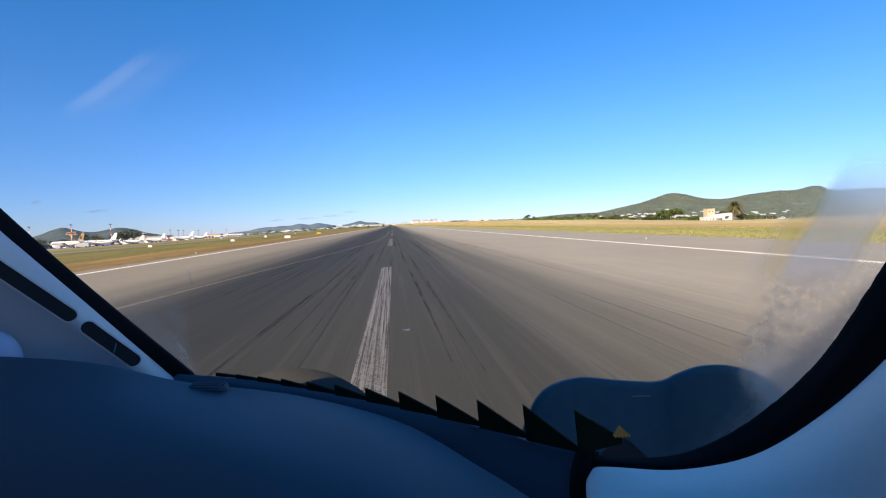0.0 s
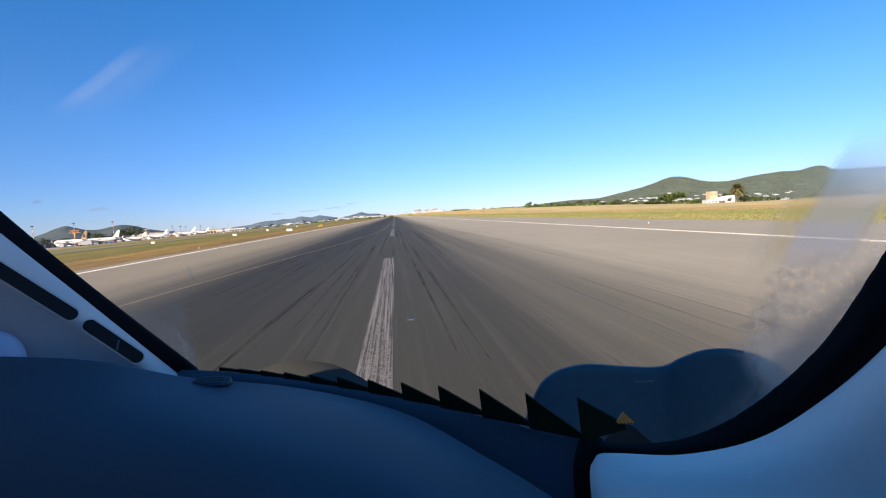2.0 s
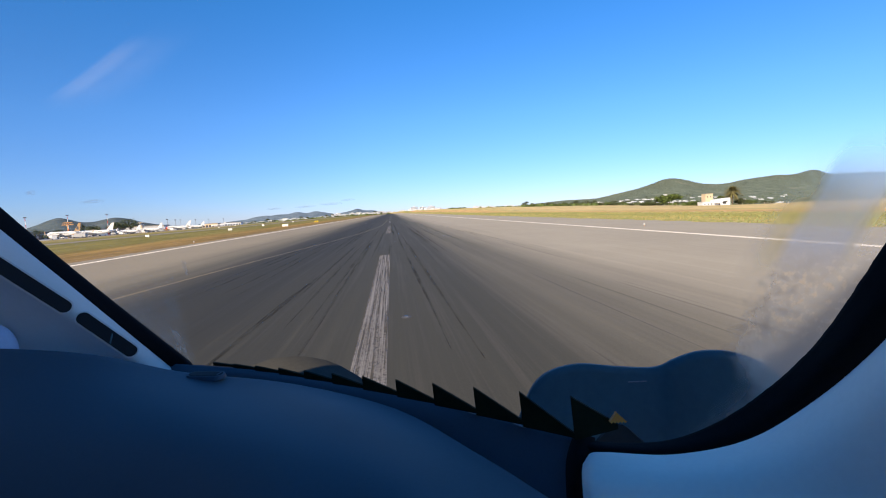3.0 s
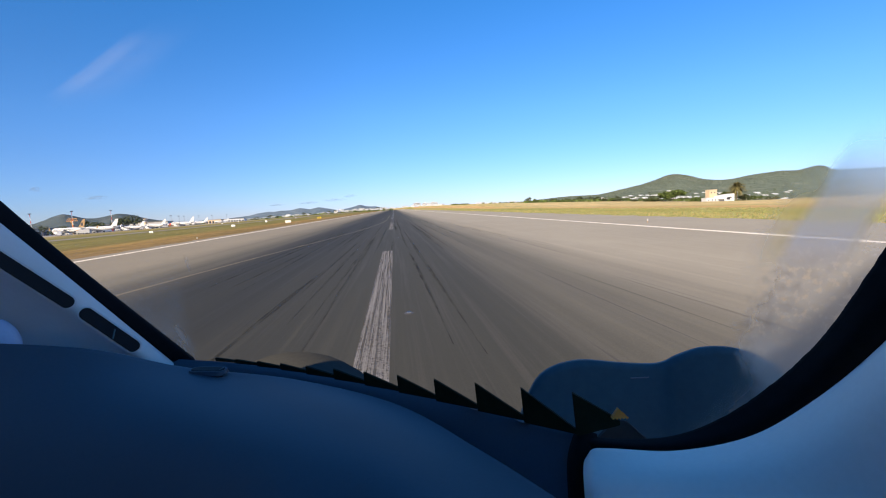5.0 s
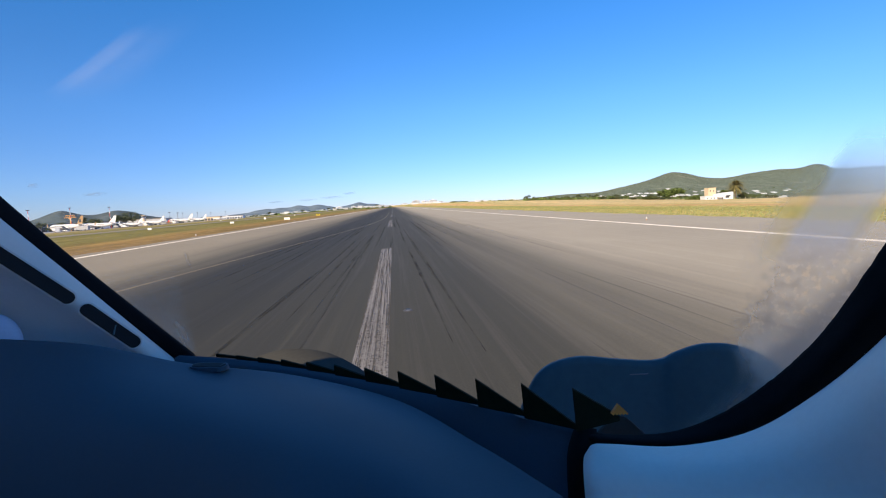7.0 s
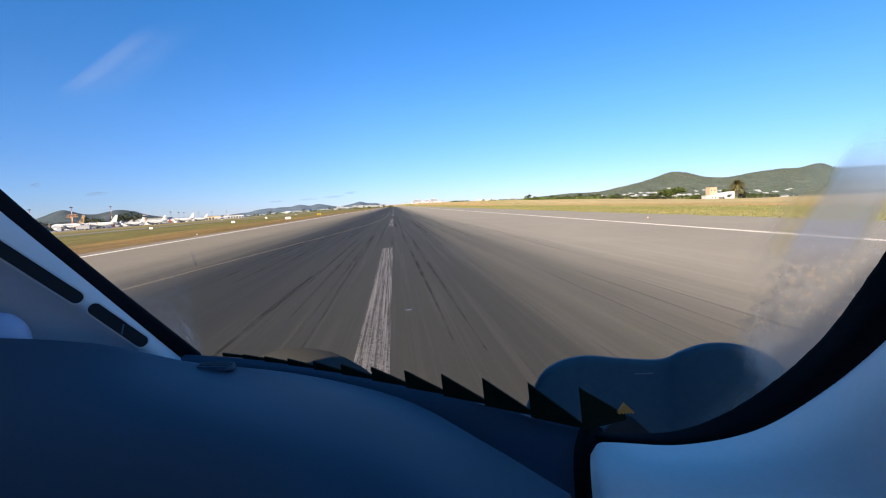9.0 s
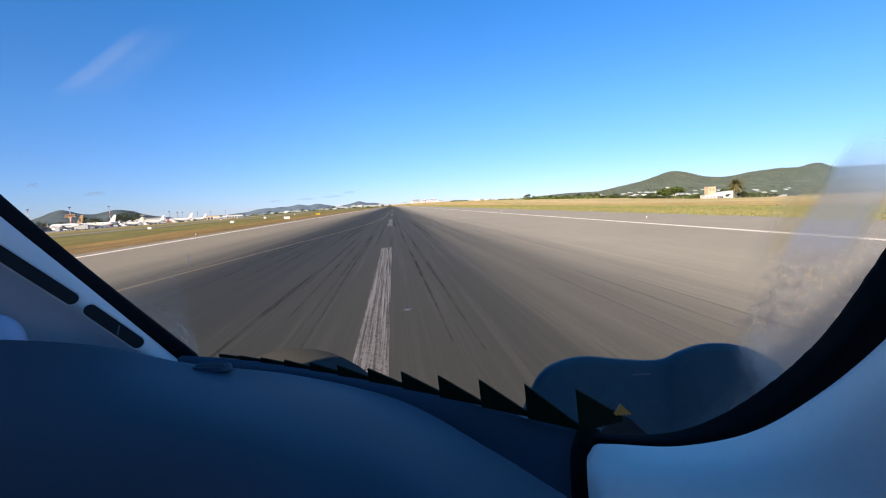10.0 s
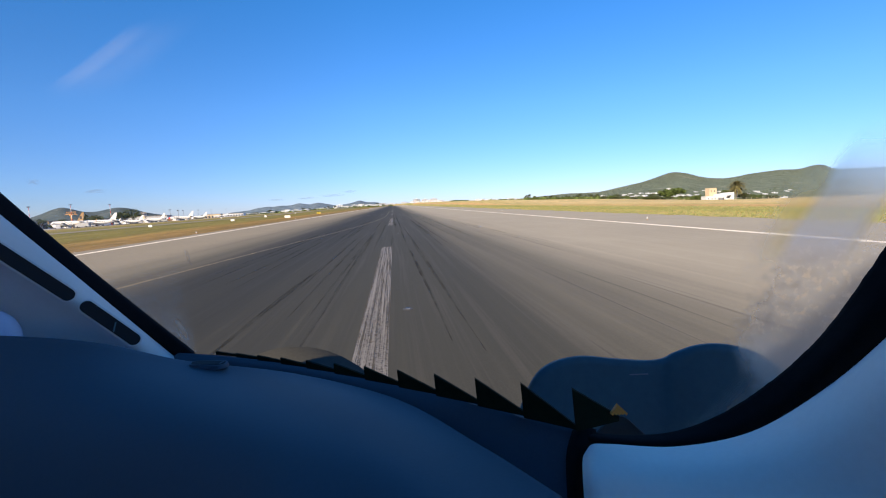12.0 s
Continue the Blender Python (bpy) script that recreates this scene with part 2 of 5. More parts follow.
def glass_material():
    """Windscreen glass, clear but for dried smears, haze and specks on its outer face; refraction fringes and the
    seal's blurred edge are coloured in.
    """
    m, nt, links, bsdf = nodes_of("smeared_windscreen_glass")
    uv = nt.new("ShaderNodeUVMap")
    uv.uv_map = "pane"
    sep = nt.new("ShaderNodeSeparateXYZ")
    links.new(uv.outputs["UV"], sep.inputs[0])
    u, v = sep.outputs["X"], sep.outputs["Y"]
    cloud = noise_node(nt, links, uv.outputs["UV"], 7, 5, 0.6)
    spots = noise_node(nt, links, uv.outputs["UV"], 40, 3, 0.5, (2.1, 1, 1))
    wob = maths(nt, links, "MULTIPLY", maths(nt, links, "SUBTRACT", cloud, 0.5), 0.05)

    def times(*vals):
        out = vals[0]
        for val in vals[1:]:
            out = maths(nt, links, "MULTIPLY", out, val)
        return out

    def less(a, b):
        return maths(nt, links, "SUBTRACT", a, b)

    def plus(a, b, clamp=False):
        return maths(nt, links, "ADD", a, b, clamp)

    # milky band that leans towards the side post: a clean veil above, dried drops below
    edge = plus(plus(u, maths(nt, links, "MULTIPLY", v, BAND_LEAN)), maths(nt, links, "MULTIPLY", wob, 0.25))
    inside = span(nt, links, edge, BAND_A, BAND_B)
    upper = span(nt, links, v, 0.36, 0.45)
    lower = less(1.0, upper)
    aloft = span(nt, links, v, BAND_TOP, BAND_LOW, 0.0, 1.0)
    outer = span(nt, links, edge, BAND_C, BAND_C + 0.010, 1.0, 0.30)
    haze = times(inside, upper, aloft, outer, 0.78)
    # soft blue-grey bloom where the band meets the sky
    bloom = times(span(nt, links, edge, BAND_A - 0.035, BAND_B + 0.01), span(nt, links, v, 0.52, 0.58), aloft, 0.22)
    beads = noise_node(nt, links, uv.outputs["UV"], 64, 2, 0.5, (2.1, 1, 1))
    fog = plus(span(nt, links, v, 0.19, 0.31, 0.85, 0.30), times(span(nt, links, beads, 0.50, 0.70, 0.0, 0.24), span(nt, links, v, 0.25, 0.31)))
    low_edge = plus(edge, times(less(spots, 0.5), span(nt, links, v, 0.20, 0.28, 0.012, 0.04)))
    damp = times(span(nt, links, plus(low_edge, span(nt, links, v, 0.27, 0.15, 0.0, -0.045)), BAND_A - 0.004, BAND_B + 0.014), lower, fog)
    total = plus(plus(haze, damp), times(bloom, less(1.0, inside)))
    # amber fringes at both sides of the band: refracted light put into the film's tint
    fringe = times(span(nt, links, edge, BAND_A - 0.030, BAND_A - 0.002), less(1.0, inside), span(nt, links, v, 0.34, 0.43), span(nt, links, v, 0.56, 0.50))
    far_fringe = times(span(nt, links, edge, BAND_C - 0.004, BAND_C + 0.003), span(nt, links, edge, BAND_C + 0.004, BAND_C + 0.014, 1.0, 0.0), upper, span(nt, links, v, 0.56, 0.50))
    amber = plus(fringe, times(far_fringe, 0.3), True)
    total = plus(total, times(amber, 0.42))
    # dull bluish gaps between the lighter drops
    blotches_and_rim = times(span(nt, links, plus(times(beads, 0.6), times(spots, 0.4)), 0.57, 0.38, 0.0, 0.34), span(nt, links, v, 0.43, 0.37), span(nt, links, v, 0.24, 0.30), span(nt, links, low_edge, BAND_A - 0.004, BAND_B), span(nt, links, edge, BAND_C - 0.02, BAND_C + 0.01, 1.0, 0.3))
    # dark rim by the seal: its soft, out-of-focus edge put into the colour
    rim = plus(plus(u, maths(nt, links, "MULTIPLY", v, -0.456)), maths(nt, links, "MULTIPLY", less(spots, 0.5), 0.02))
    blotches_and_rim = plus(blotches_and_rim, times(span(nt, links, rim, 0.708, 0.738, 0.0, 0.55), lower))
    # a thin oblique wipe mark with a wash beside it, and a faint film
    d = maths(nt, links, "ADD", maths(nt, links, "SUBTRACT", u, WIPE_U), maths(nt, links, "MULTIPLY", maths(nt, links, "SUBTRACT", v, WIPE_V), WIPE_LEAN))
    d = maths(nt, links, "ADD", d, maths(nt, links, "MULTIPLY", wob, 0.15))
    off = maths(nt, links, "ABSOLUTE", maths(nt, links, "SUBTRACT", v, WIPE_V))
    line = maths(nt, links, "MULTIPLY", span(nt, links, d, -0.006, 0.0), span(nt, links, d, 0.002, 0.016, 1.0, 0.0))
    line = maths(nt, links, "MULTIPLY", line, span(nt, links, off, 0.02, 0.065, 0.055, 0.0))
    wash = maths(nt, links, "MULTIPLY", span(nt, links, d, 0.0, 0.008), span(nt, links, maths(nt, links, "ADD", d, wob), 0.02, 0.05, 1.0, 0.0))
    wash = maths(nt, links, "MULTIPLY", maths(nt, links, "MULTIPLY", wash, span(nt, links, off, 0.0, 0.09, 1.0, 0.0)), span(nt, links, cloud, 0.35, 0.65, 0.012, 0.045))
    scratch = maths(nt, links, "ABSOLUTE", less(u, plus(maths(nt, links, "MULTIPLY", v, -0.094), 0.2811)))
    scratch = times(span(nt, links, scratch, 0.0006, 0.0020, 0.22, 0.0), span(nt, links, v, 0.334, 0.346), span(nt, links, v, 0.382, 0.366))
    wiped = plus(line, wash)
    film = maths(nt, links, "MULTIPLY", span(nt, links, u, 0.30, 0.02), span(nt, links, cloud, 0.3, 0.75, 0.01, 0.12))
    # pale wiped corner by the pillar, streaked along the wipe
    along = nt.new("ShaderNodeCombineXYZ")
    links.new(times(plus(u, maths(nt, links, "MULTIPLY", v, 0.235)), 95.0), along.inputs[0])
    links.new(times(v, 5.0), along.inputs[1])
    slant = noise_node(nt, links, along.outputs[0], 1.0, 3, 0.55)
    wipe_edge = plus(plus(u, maths(nt, links, "MULTIPLY", v, 0.05)), maths(nt, links, "MULTIPLY", wob, 0.25))
    veil = times(span(nt, links, wipe_edge, 0.262, 0.250), span(nt, links, v, 0.40, 0.10, 0.0, 1.0), span(nt, links, slant, 0.40, 0.66, 0.14, 0.40))
    total = plus(plus(total, veil), scratch)
    total = plus(total, film, True)
    # film tint: warm below for asphalt bounce light, amber for the refraction fringes
    tone = mixed(nt, links, amber, mixed(nt, links, upper, mixed(nt, links, span(nt, links, u, 0.4, 0.5), (1.0, 0.88, 0.76), (1.0, 0.87, 0.73)), (0.97, 0.97, 0.97)), (1.0, 0.84, 0.46))
    # the film blurs what lies behind it, and scatters a little of the sky
    dirt = nt.new("ShaderNodeBsdfTranslucent")
    back = nt.new("ShaderNodeBsdfRefraction")
    back.inputs["Roughness"].default_value, back.inputs["IOR"].default_value = 0.42, 1.18
    links.new(tone, dirt.inputs["Color"])
    links.new(tone, back.inputs["Color"])
    both = nt.new("ShaderNodeMixShader")
    clear_drop = times(span(nt, links, beads, 0.54, 0.68), span(nt, links, v, 0.24, 0.30), lower, 0.5)
    links.new(plus(span(nt, links, v, 0.30, 0.46, 0.30, 0.50), clear_drop, True), both.inputs[0])
    links.new(dirt.outputs[0], both.inputs[1])
    links.new(back.outputs[0], both.inputs[2])
    clear = nt.new("ShaderNodeBsdfTransparent")
    mixs = nt.new("ShaderNodeMixShader")
    links.new(total, mixs.inputs[0])
    links.new(clear.outputs[0], mixs.inputs[1])
    links.new(both.outputs[0], mixs.inputs[2])
    drops = nt.new("ShaderNodeBsdfDiffuse")
    drops.inputs["Color"].default_value = (0.9, 0.9, 0.9, 1)
    mark = nt.new("ShaderNodeMixShader")
    links.new(wiped, mark.inputs[0])
    links.new(mixs.outputs[0], mark.inputs[1])
    links.new(drops.outputs[0], mark.inputs[2])
    # dried grime between clear drops in the lower corner, plus the seal's painted edge blur
    grime_and_rim = nt.new("ShaderNodeBsdfDiffuse")
    grime_and_rim.inputs["Color"].default_value = (0.42, 0.34, 0.28, 1)
    soiled_and_rim = nt.new("ShaderNodeMixShader")
    links.new(blotches_and_rim, soiled_and_rim.inputs[0])
    links.new(mark.outputs[0], soiled_and_rim.inputs[1])
    links.new(grime_and_rim.outputs[0], soiled_and_rim.inputs[2])
    links.new(soiled_and_rim.outputs[0], nt["Material Output"].inputs["Surface"])
    return m


BAND_A, BAND_B, BAND_C, BAND_LEAN, BAND_TOP, BAND_LOW = 0.728, 0.741, 0.781, -0.256, 0.66, 0.55
WIPE_U, WIPE_V, WIPE_LEAN = 0.184, 0.768, -0.46

M_ASPHALT = asphalt_material()
M_TAXI = surface("taxiway_asphalt", (0.19, 0.165, 0.135), 0.9, 0, 0.2, 8, 0.3, 0.4)
M_WHITE_LINE = paint_material("worn_white_road_paint", (0.84, 0.77, 0.64), 0.36)
M_DASH = paint_material("scuffed_white_road_paint", (0.225, 0.214, 0.20), 0.505, True)
M_FAINT_YELLOW = paint_material("faded_yellow_road_paint", (0.33, 0.25, 0.125), 0.50)
M_FIELD = field_material()
# distance haze is put into the three hill colours: paler and bluer
M_HILL = hill_material("hazed_pine_hillside", (0.160, 0.195, 0.165), (0.32, 0.31, 0.25))
M_HILL_FAR = hill_material("far_hazed_pine_hillside", (0.085, 0.112, 0.135), (0.15, 0.165, 0.165))
M_HILL_HAZE = hill_material("haze_tinted_hillside", (0.15, 0.20, 0.265), (0.20, 0.235, 0.275))
M_LEAF = leaf_material("green_leaves", (0.075, 0.105, 0.028))
M_LEAF_DARK = leaf_material("dark_pine_leaves", (0.060, 0.075, 0.034))
# hill pines paled: distance haze put into the leaf colour
M_LEAF_HILL = leaf_material("hazed_hill_pine_leaves", (0.118, 0.142, 0.110), 0.68, 1.35)
M_PALM = leaf_material("palm_fronds", (0.15, 0.135, 0.055))
M_BLADE = leaf_material("grass_blades", (0.215, 0.225, 0.088), 0.72, 1.3)
M_BARK = surface("bark", (0.13, 0.09, 0.06), 0.9, 0, 1, 12, 0.35, 0.6, 0.03)
M_WHITEWASH = surface("whitewashed_wall", (0.66, 0.68, 0.71), 0.85, 0, 0.3, 6, 0.08, 0.2, 0.01, 0.08)
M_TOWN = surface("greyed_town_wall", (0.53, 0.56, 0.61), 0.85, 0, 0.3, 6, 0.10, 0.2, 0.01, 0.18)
M_CREAM = surface("cream_render_wall", (0.58, 0.46, 0.31), 0.85, 0, 0.3, 6, 0.10, 0.2, 0.01, 0.08)
M_GREY_WALL = surface("grey_panel_wall", (0.34, 0.35, 0.36), 0.7, 0, 0.2, 4, 0.15, 0.1, 0.01, 0.1)
M_ROOF = surface("flat_roof_felt", (0.28, 0.24, 0.20), 0.9, 0, 0.4, 6, 0.2, 0.2)
M_WINDOW = surface("dark_window_glass", (0.03, 0.04, 0.055), 0.15, 0, 0.5, 6, 0.2, 0.0)
M_SKIN = surface("white_aircraft_paint", (0.60, 0.60, 0.60), 0.4, 0, 0.25, 5, 0.05, 0.0)
M_GOLD = surface("gold_tail_paint", (0.30, 0.19, 0.085), 0.5, 0, 0.4, 5, 0.12, 0.0)
M_BLUE = surface("blue_tail_paint", (0.03, 0.13, 0.42), 0.4, 0, 0.4, 5, 0.1, 0.0)
M_TEAL = surface("teal_tail_paint", (0.04, 0.30, 0.33), 0.4, 0, 0.4, 5, 0.1, 0.0)
M_RED = surface("red_paint", (0.50, 0.05, 0.03), 0.5, 0, 0.6, 8, 0.15, 0.1)
M_DARK = surface("dark_metal", (0.06, 0.06, 0.065), 0.6, 0.2, 1, 10, 0.2, 0.1)
M_STEEL = surface("galvanised_steel", (0.22, 0.23, 0.24), 0.5, 0.5, 1, 12, 0.15, 0.1)
M_TYRE = surface("tyre_rubber", (0.025, 0.025, 0.025), 0.9, 0, 2, 20, 0.2, 0.2)
M_ORANGE = surface("orange_paint", (0.45, 0.24, 0.08), 0.6, 0, 0.6, 8, 0.12, 0.1)
M_SIGN_WHITE = surface("white_sign_board", (0.78, 0.76, 0.72), 0.6, 0, 1.5, 12, 0.06, 0.0)
M_SIGN_YELLOW = surface("yellow_sign_board", (0.62, 0.46, 0.02), 0.6, 0, 1.5, 12, 0.06, 0.0)
M_INK = surface("black_lettering", (0.02, 0.02, 0.02), 0.7, 0, 3, 20, 0.1, 0.0)
M_FENCE = surface("weathered_fence_post", (0.58, 0.52, 0.40), 0.9, 0, 1, 10, 0.2, 0.2)
M_CONCRETE = surface("apron_concrete", (0.30, 0.28, 0.25), 0.9, 0, 0.1, 3, 0.15, 0.2)
M_NAVY = surface("navy_glareshield_vinyl", (0.060, 0.083, 0.102), 0.62, 0, 2.0, 260, 0.08, 0.08, 0.0012)
M_NAVY_DEEP = surface("navy_coaming_plastic", (0.048, 0.078, 0.105), 0.65, 0, 3.0, 220, 0.12, 0.2, 0.001)
M_TRIM = surface("pale_grey_cockpit_plastic", (0.72, 0.68, 0.62), 0.55, 0, 3.0, 180, 0.05, 0.15, 0.0008, 0, 0.35)
M_PAD = surface("pale_grey_window_pad", (0.92, 0.83, 0.71), 0.55, 0, 3.0, 180, 0.05, 0.15, 0.0008, 0, 0.35)
M_LINING = surface("grey_cockpit_lining", (0.42, 0.52, 0.68), 0.6, 0, 3.0, 180, 0.07, 0.2, 0.001)
M_SEAL = surface("black_rubber_seal", (0.007, 0.007, 0.008), 0.95, 0, 6.0, 150, 0.3, 0.3, 0.001, 0, 0.1)
# darkness inside the slots is put into the colour of flat faces
M_VOID = surface("flat_black_slot_face", (0.008, 0.008, 0.009), 0.8, 0, 5.0, 80, 0.2, 0.1)
M_TOOTH = surface("olive_black_sealant", (0.014, 0.015, 0.006), 0.8, 0, 20.0, 160, 0.35, 0.3, 0.001, 0, 0.1)
M_AMBER = surface("amber_tab", (0.95, 0.24, 0.02), 0.5, 0, 20, 120, 0.2, 0.1)
# unseen shell tinted blue so that it bounces cooler light into the deck
M_SHELL = surface("blue_bounce_shell", (0.32, 0.43, 0.56), 0.8, 0, 1.0, 30, 0.1, 0.1)
M_NOSE = surface("dull_nose_paint", (0.058, 0.058, 0.052), 0.95, 0, 3.0, 60, 0.2, 0.2, 0.001, 0, 0.0)
M_FLAP = surface("dull_grey_flap", (0.052, 0.056, 0.052), 0.9, 0, 4.0, 90, 0.15, 0.2, 0.001, 0, 0.2)
M_NAVY_MATT = surface("matt_navy_plain", (0.072, 0.134, 0.152), 0.75, 0, 4.0, 90, 0.15, 0.2, 0.001, 0, 0.25)
M_GLASS = glass_material()


# ---- mesh helpers ----
def link_mesh(name, bm, material, parent=None, label="", smooth=False):
    me = bpy.data.meshes.new(name)
    bmesh.ops.recalc_face_normals(bm, faces=bm.faces)
    if smooth:
        for f in bm.faces:
            f.smooth = True
    bm.to_mesh(me)
    bm.free()
    for mt in (material if isinstance(material, (list, tuple)) else [material]):
        me.materials.append(mt)
    ob = new(name, me)
    if parent:
        ob.parent = parent
    if label:
        ob["label"] = label
    return ob


def part(name, bm, material, parent, label="", smooth=False):
    return link_mesh(name, bm, material, parent, label, smooth)


def holder(name, m, label, category, group="", kind=""):
    ob = new(name)
    ob.matrix_world = m
    return tagged(ob, label, category, group, kind)


def box(bm, x0, y0, z0, x1, y1, z1, bevel=0.0):
    r = bmesh.ops.create_cube(bm, size=1, matrix=Matrix.LocRotScale(((x0 + x1) / 2, (y0 + y1) / 2, (z0 + z1) / 2), None, (x1 - x0, y1 - y0, z1 - z0)))
    if bevel:
        es = list({e for v in r["verts"] for e in v.link_edges})
        bmesh.ops.bevel(bm, geom=es, offset=bevel, segments=2, affect="EDGES")
    return bm


def boxed(*a, bevel=0.0):
    return box(bmesh.new(), *a, bevel=bevel)


def tube(bm, a, b, r0, r1, seg=8):
    a, b = Vector(a), Vector(b)
    d = b - a
    m = Matrix.Translation((a + b) / 2) @ d.to_track_quat("Z", "Y").to_matrix().to_4x4()
    bmesh.ops.create_cone(bm, cap_ends=True, segments=seg, radius1=r0, radius2=r1, depth=d.length, matrix=m)
    return bm


def spline(pts, n):
    """n points of a Catmull-Rom curve through the given ones."""
    pts = [Vector(p) for p in pts]
    out = []
    last = len(pts) - 1
    for i in range(n):
        s = last * i / (n - 1)
        k = min(int(s), last - 1)
        t = s - k
        p1, p2 = pts[k], pts[k + 1]
        p0 = pts[k - 1] if k else p1 * 2 - p2
        p3 = pts[k + 2] if k + 2 <= last else p2 * 2 - p1
        out.append(0.5 * (2 * p1 + (p2 - p0) * t + (2 * p0 - 5 * p1 + 4 * p2 - p3) * t * t + (3 * p1 - p0 - 3 * p2 + p3) * t ** 3))
    return out


def loft(rows, nu=24, nv=12, thick=0.006, uv=""):
    """A smooth solid sheet through a few rail curves; its thickness goes away from the camera."""
    rails = [spline(r, nu) for r in rows]
    cols = [spline([r[i] for r in rails], nv) for i in range(nu)]
    bm = bmesh.new()
    grid = [[bm.verts.new(cols[i][j]) for j in range(nv)] for i in range(nu)]
    for i in range(nu - 1):
        for j in range(nv - 1):
            bm.faces.new((grid[i][j], grid[i + 1][j], grid[i + 1][j + 1], grid[i][j + 1]))
    if uv:
        layer = bm.loops.layers.uv.new(uv)
        where = {grid[i][j]: (i / (nu - 1), j / (nv - 1)) for i in range(nu) for j in range(nv)}
        for f in bm.faces:
            for lp in f.loops:
                lp[layer].uv = where[lp.vert]
    if thick:
        bm.normal_update()
        f0 = bm.faces[:][len(bm.faces) // 2]
        sign = 1.0 if f0.normal.dot(f0.calc_center_median()) > 0 else -1.0
        back = [[bm.verts.new(grid[i][j].co + grid[i][j].normal * sign * thick) for j in range(nv)] for i in range(nu)]
        for i in range(nu - 1):
            for j in range(nv - 1):
                bm.faces.new((back[i][j], back[i][j + 1], back[i + 1][j + 1], back[i + 1][j]))
        ring = [(i, 0) for i in range(nu)] + [(nu - 1, j) for j in range(1, nv)] + [(i, nv - 1) for i in range(nu - 2, -1, -1)] + [(0, j) for j in range(nv - 2, 0, -1)]
        for (i, j), (k, l) in zip(ring, ring[1:] + ring[:1]):
            bm.faces.new((grid[i][j], grid[k][l], back[k][l], back[i][j]))
    return bm


# ---- ground, runway, markings ----
def smooth(a, b, v):
    t = max(0.0, min(1.0, (v - a) / (b - a)))
    return t * t * (3 - 2 * t)


def terrain(x, y):
    """Height of the airfield, shaped to fit the horizon's bow in the camera's view: level along the runway, falling
    gently to either side, rising past its end.
    """
    a = max(0.0, abs(x) - 42)
    near = -0.017 * min(a, 190) if x < 0 else -0.0225 * min(a, 255 + 165 * (1 - smooth(230, 340, y)))
    if y < 250:
        return near
    r = max(-1.3, min(1.3, x / y))
    far = 1.7 + y * (0.002 + 0.0285 * r if r < 0 else 0.002 + 0.0015 * smooth(0, 0.05, r) - 0.042 * r * r)
    w = max(smooth(42, 110, abs(x)) * smooth(300, 480, y), smooth(1300, 1600, y))
    return near * (1 - w) + far * w


YS = [-4600, -3000, -1500, -700, -300, -100] + list(range(0, 700, 25)) + list(range(700, 2000, 50)) + [2000, 2150, 2300, 2500, 2800, 3200, 3700, 4200, 4800]
WEST = [-4600, -3400, -2600, -2000, -1500, -1150, -900, -720, -580, -470, -390, -330, -300, -270, -235, -205, -175, -150, -120, -104, -92, -78, -60, -42, -31]
EAST = [0, 33, 42, 60, 80, 100, 125, 150, 180, 210, 240, 270, 300, 340, 390, 460, 550, 680, 850, 1080, 1350, 1700, 2150, 2700, 3400, 4600]


def sheet(name, xs, ys, lift, material, label, category):
    """A sheet of ground that follows the terrain."""
    bm = bmesh.new()
    grid = [[bm.verts.new((x, y, terrain(x, y) + lift)) for y in ys] for x in xs]
    for i in range(len(xs) - 1):
        for j in range(len(ys) - 1):
            bm.faces.new((grid[i][j], grid[i + 1][j], grid[i + 1][j + 1], grid[i][j + 1]))
    return tagged(link_mesh(name, bm, material, smooth=True), label, category, kind="structure")


sheet("ground", WEST + EAST, YS, 0.0, M_FIELD, "dry tan and green airfield grass beside the runway", "ground")
sheet("taxiway_road", [-92, -78], [y for y in YS if -700 <= y <= 1300], 0.05, M_TAXI, "dark asphalt taxiway strip running beside the runway", "taxiway")
sheet("apron_pavement", [x for x in WEST if -390 <= x <= -175], [y for y in YS if 100 <= y <= 1000], 0.05, M_CONCRETE, "pale concrete parking apron", "apron")


def flat(name, x0, y0, x1, y1, z, material, label, category, cuts=1, kind="structure"):
    bm = bmesh.new()
    prev = None
    for k in range(cuts + 1):
        y = y0 + (y1 - y0) * k / cuts
        row = [bm.verts.new((x0, y, z)), bm.verts.new((x1, y, z))]
        if prev:
            bm.faces.new((prev[0], prev[1], row[1], row[0]))
        prev = row
    return tagged(link_mesh(name, bm, material), label, category, kind=kind)


def runway_sheet():
    """The runway, its outer edges ragged where grass creeps over the asphalt."""
    bm = bmesh.new()
    prev = None
    y = -900.0
    while y < 1300:
        near = -20 < y < 400
        wear = Vector((0, y * 0.35, 3.7))
        w, e = -25.4 + 0.5 * noise.noise(wear), 33.2 + 1.2 * noise.noise(wear + Vector((9, 0, 0)))
        row = [bm.verts.new((x, y, 0.02)) for x in (w, -12, 12, e)]
        if prev:
            for k in range(3):
                bm.faces.new((prev[k], prev[k + 1], row[k + 1], row[k]))
        prev = row
        y += 0.8 if near else 20
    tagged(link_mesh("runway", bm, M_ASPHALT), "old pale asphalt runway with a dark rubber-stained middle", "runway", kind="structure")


runway_sheet()
flat("edge_line_west", -23.5, -900, -22.9, 1250, 0.026, M_WHITE_LINE, "continuous white painted runway edge line", "edge line", 40)
flat("edge_line_east", 22.2, -900, 22.8, 1250, 0.026, M_WHITE_LINE, "continuous white painted runway edge line", "edge line", 40)


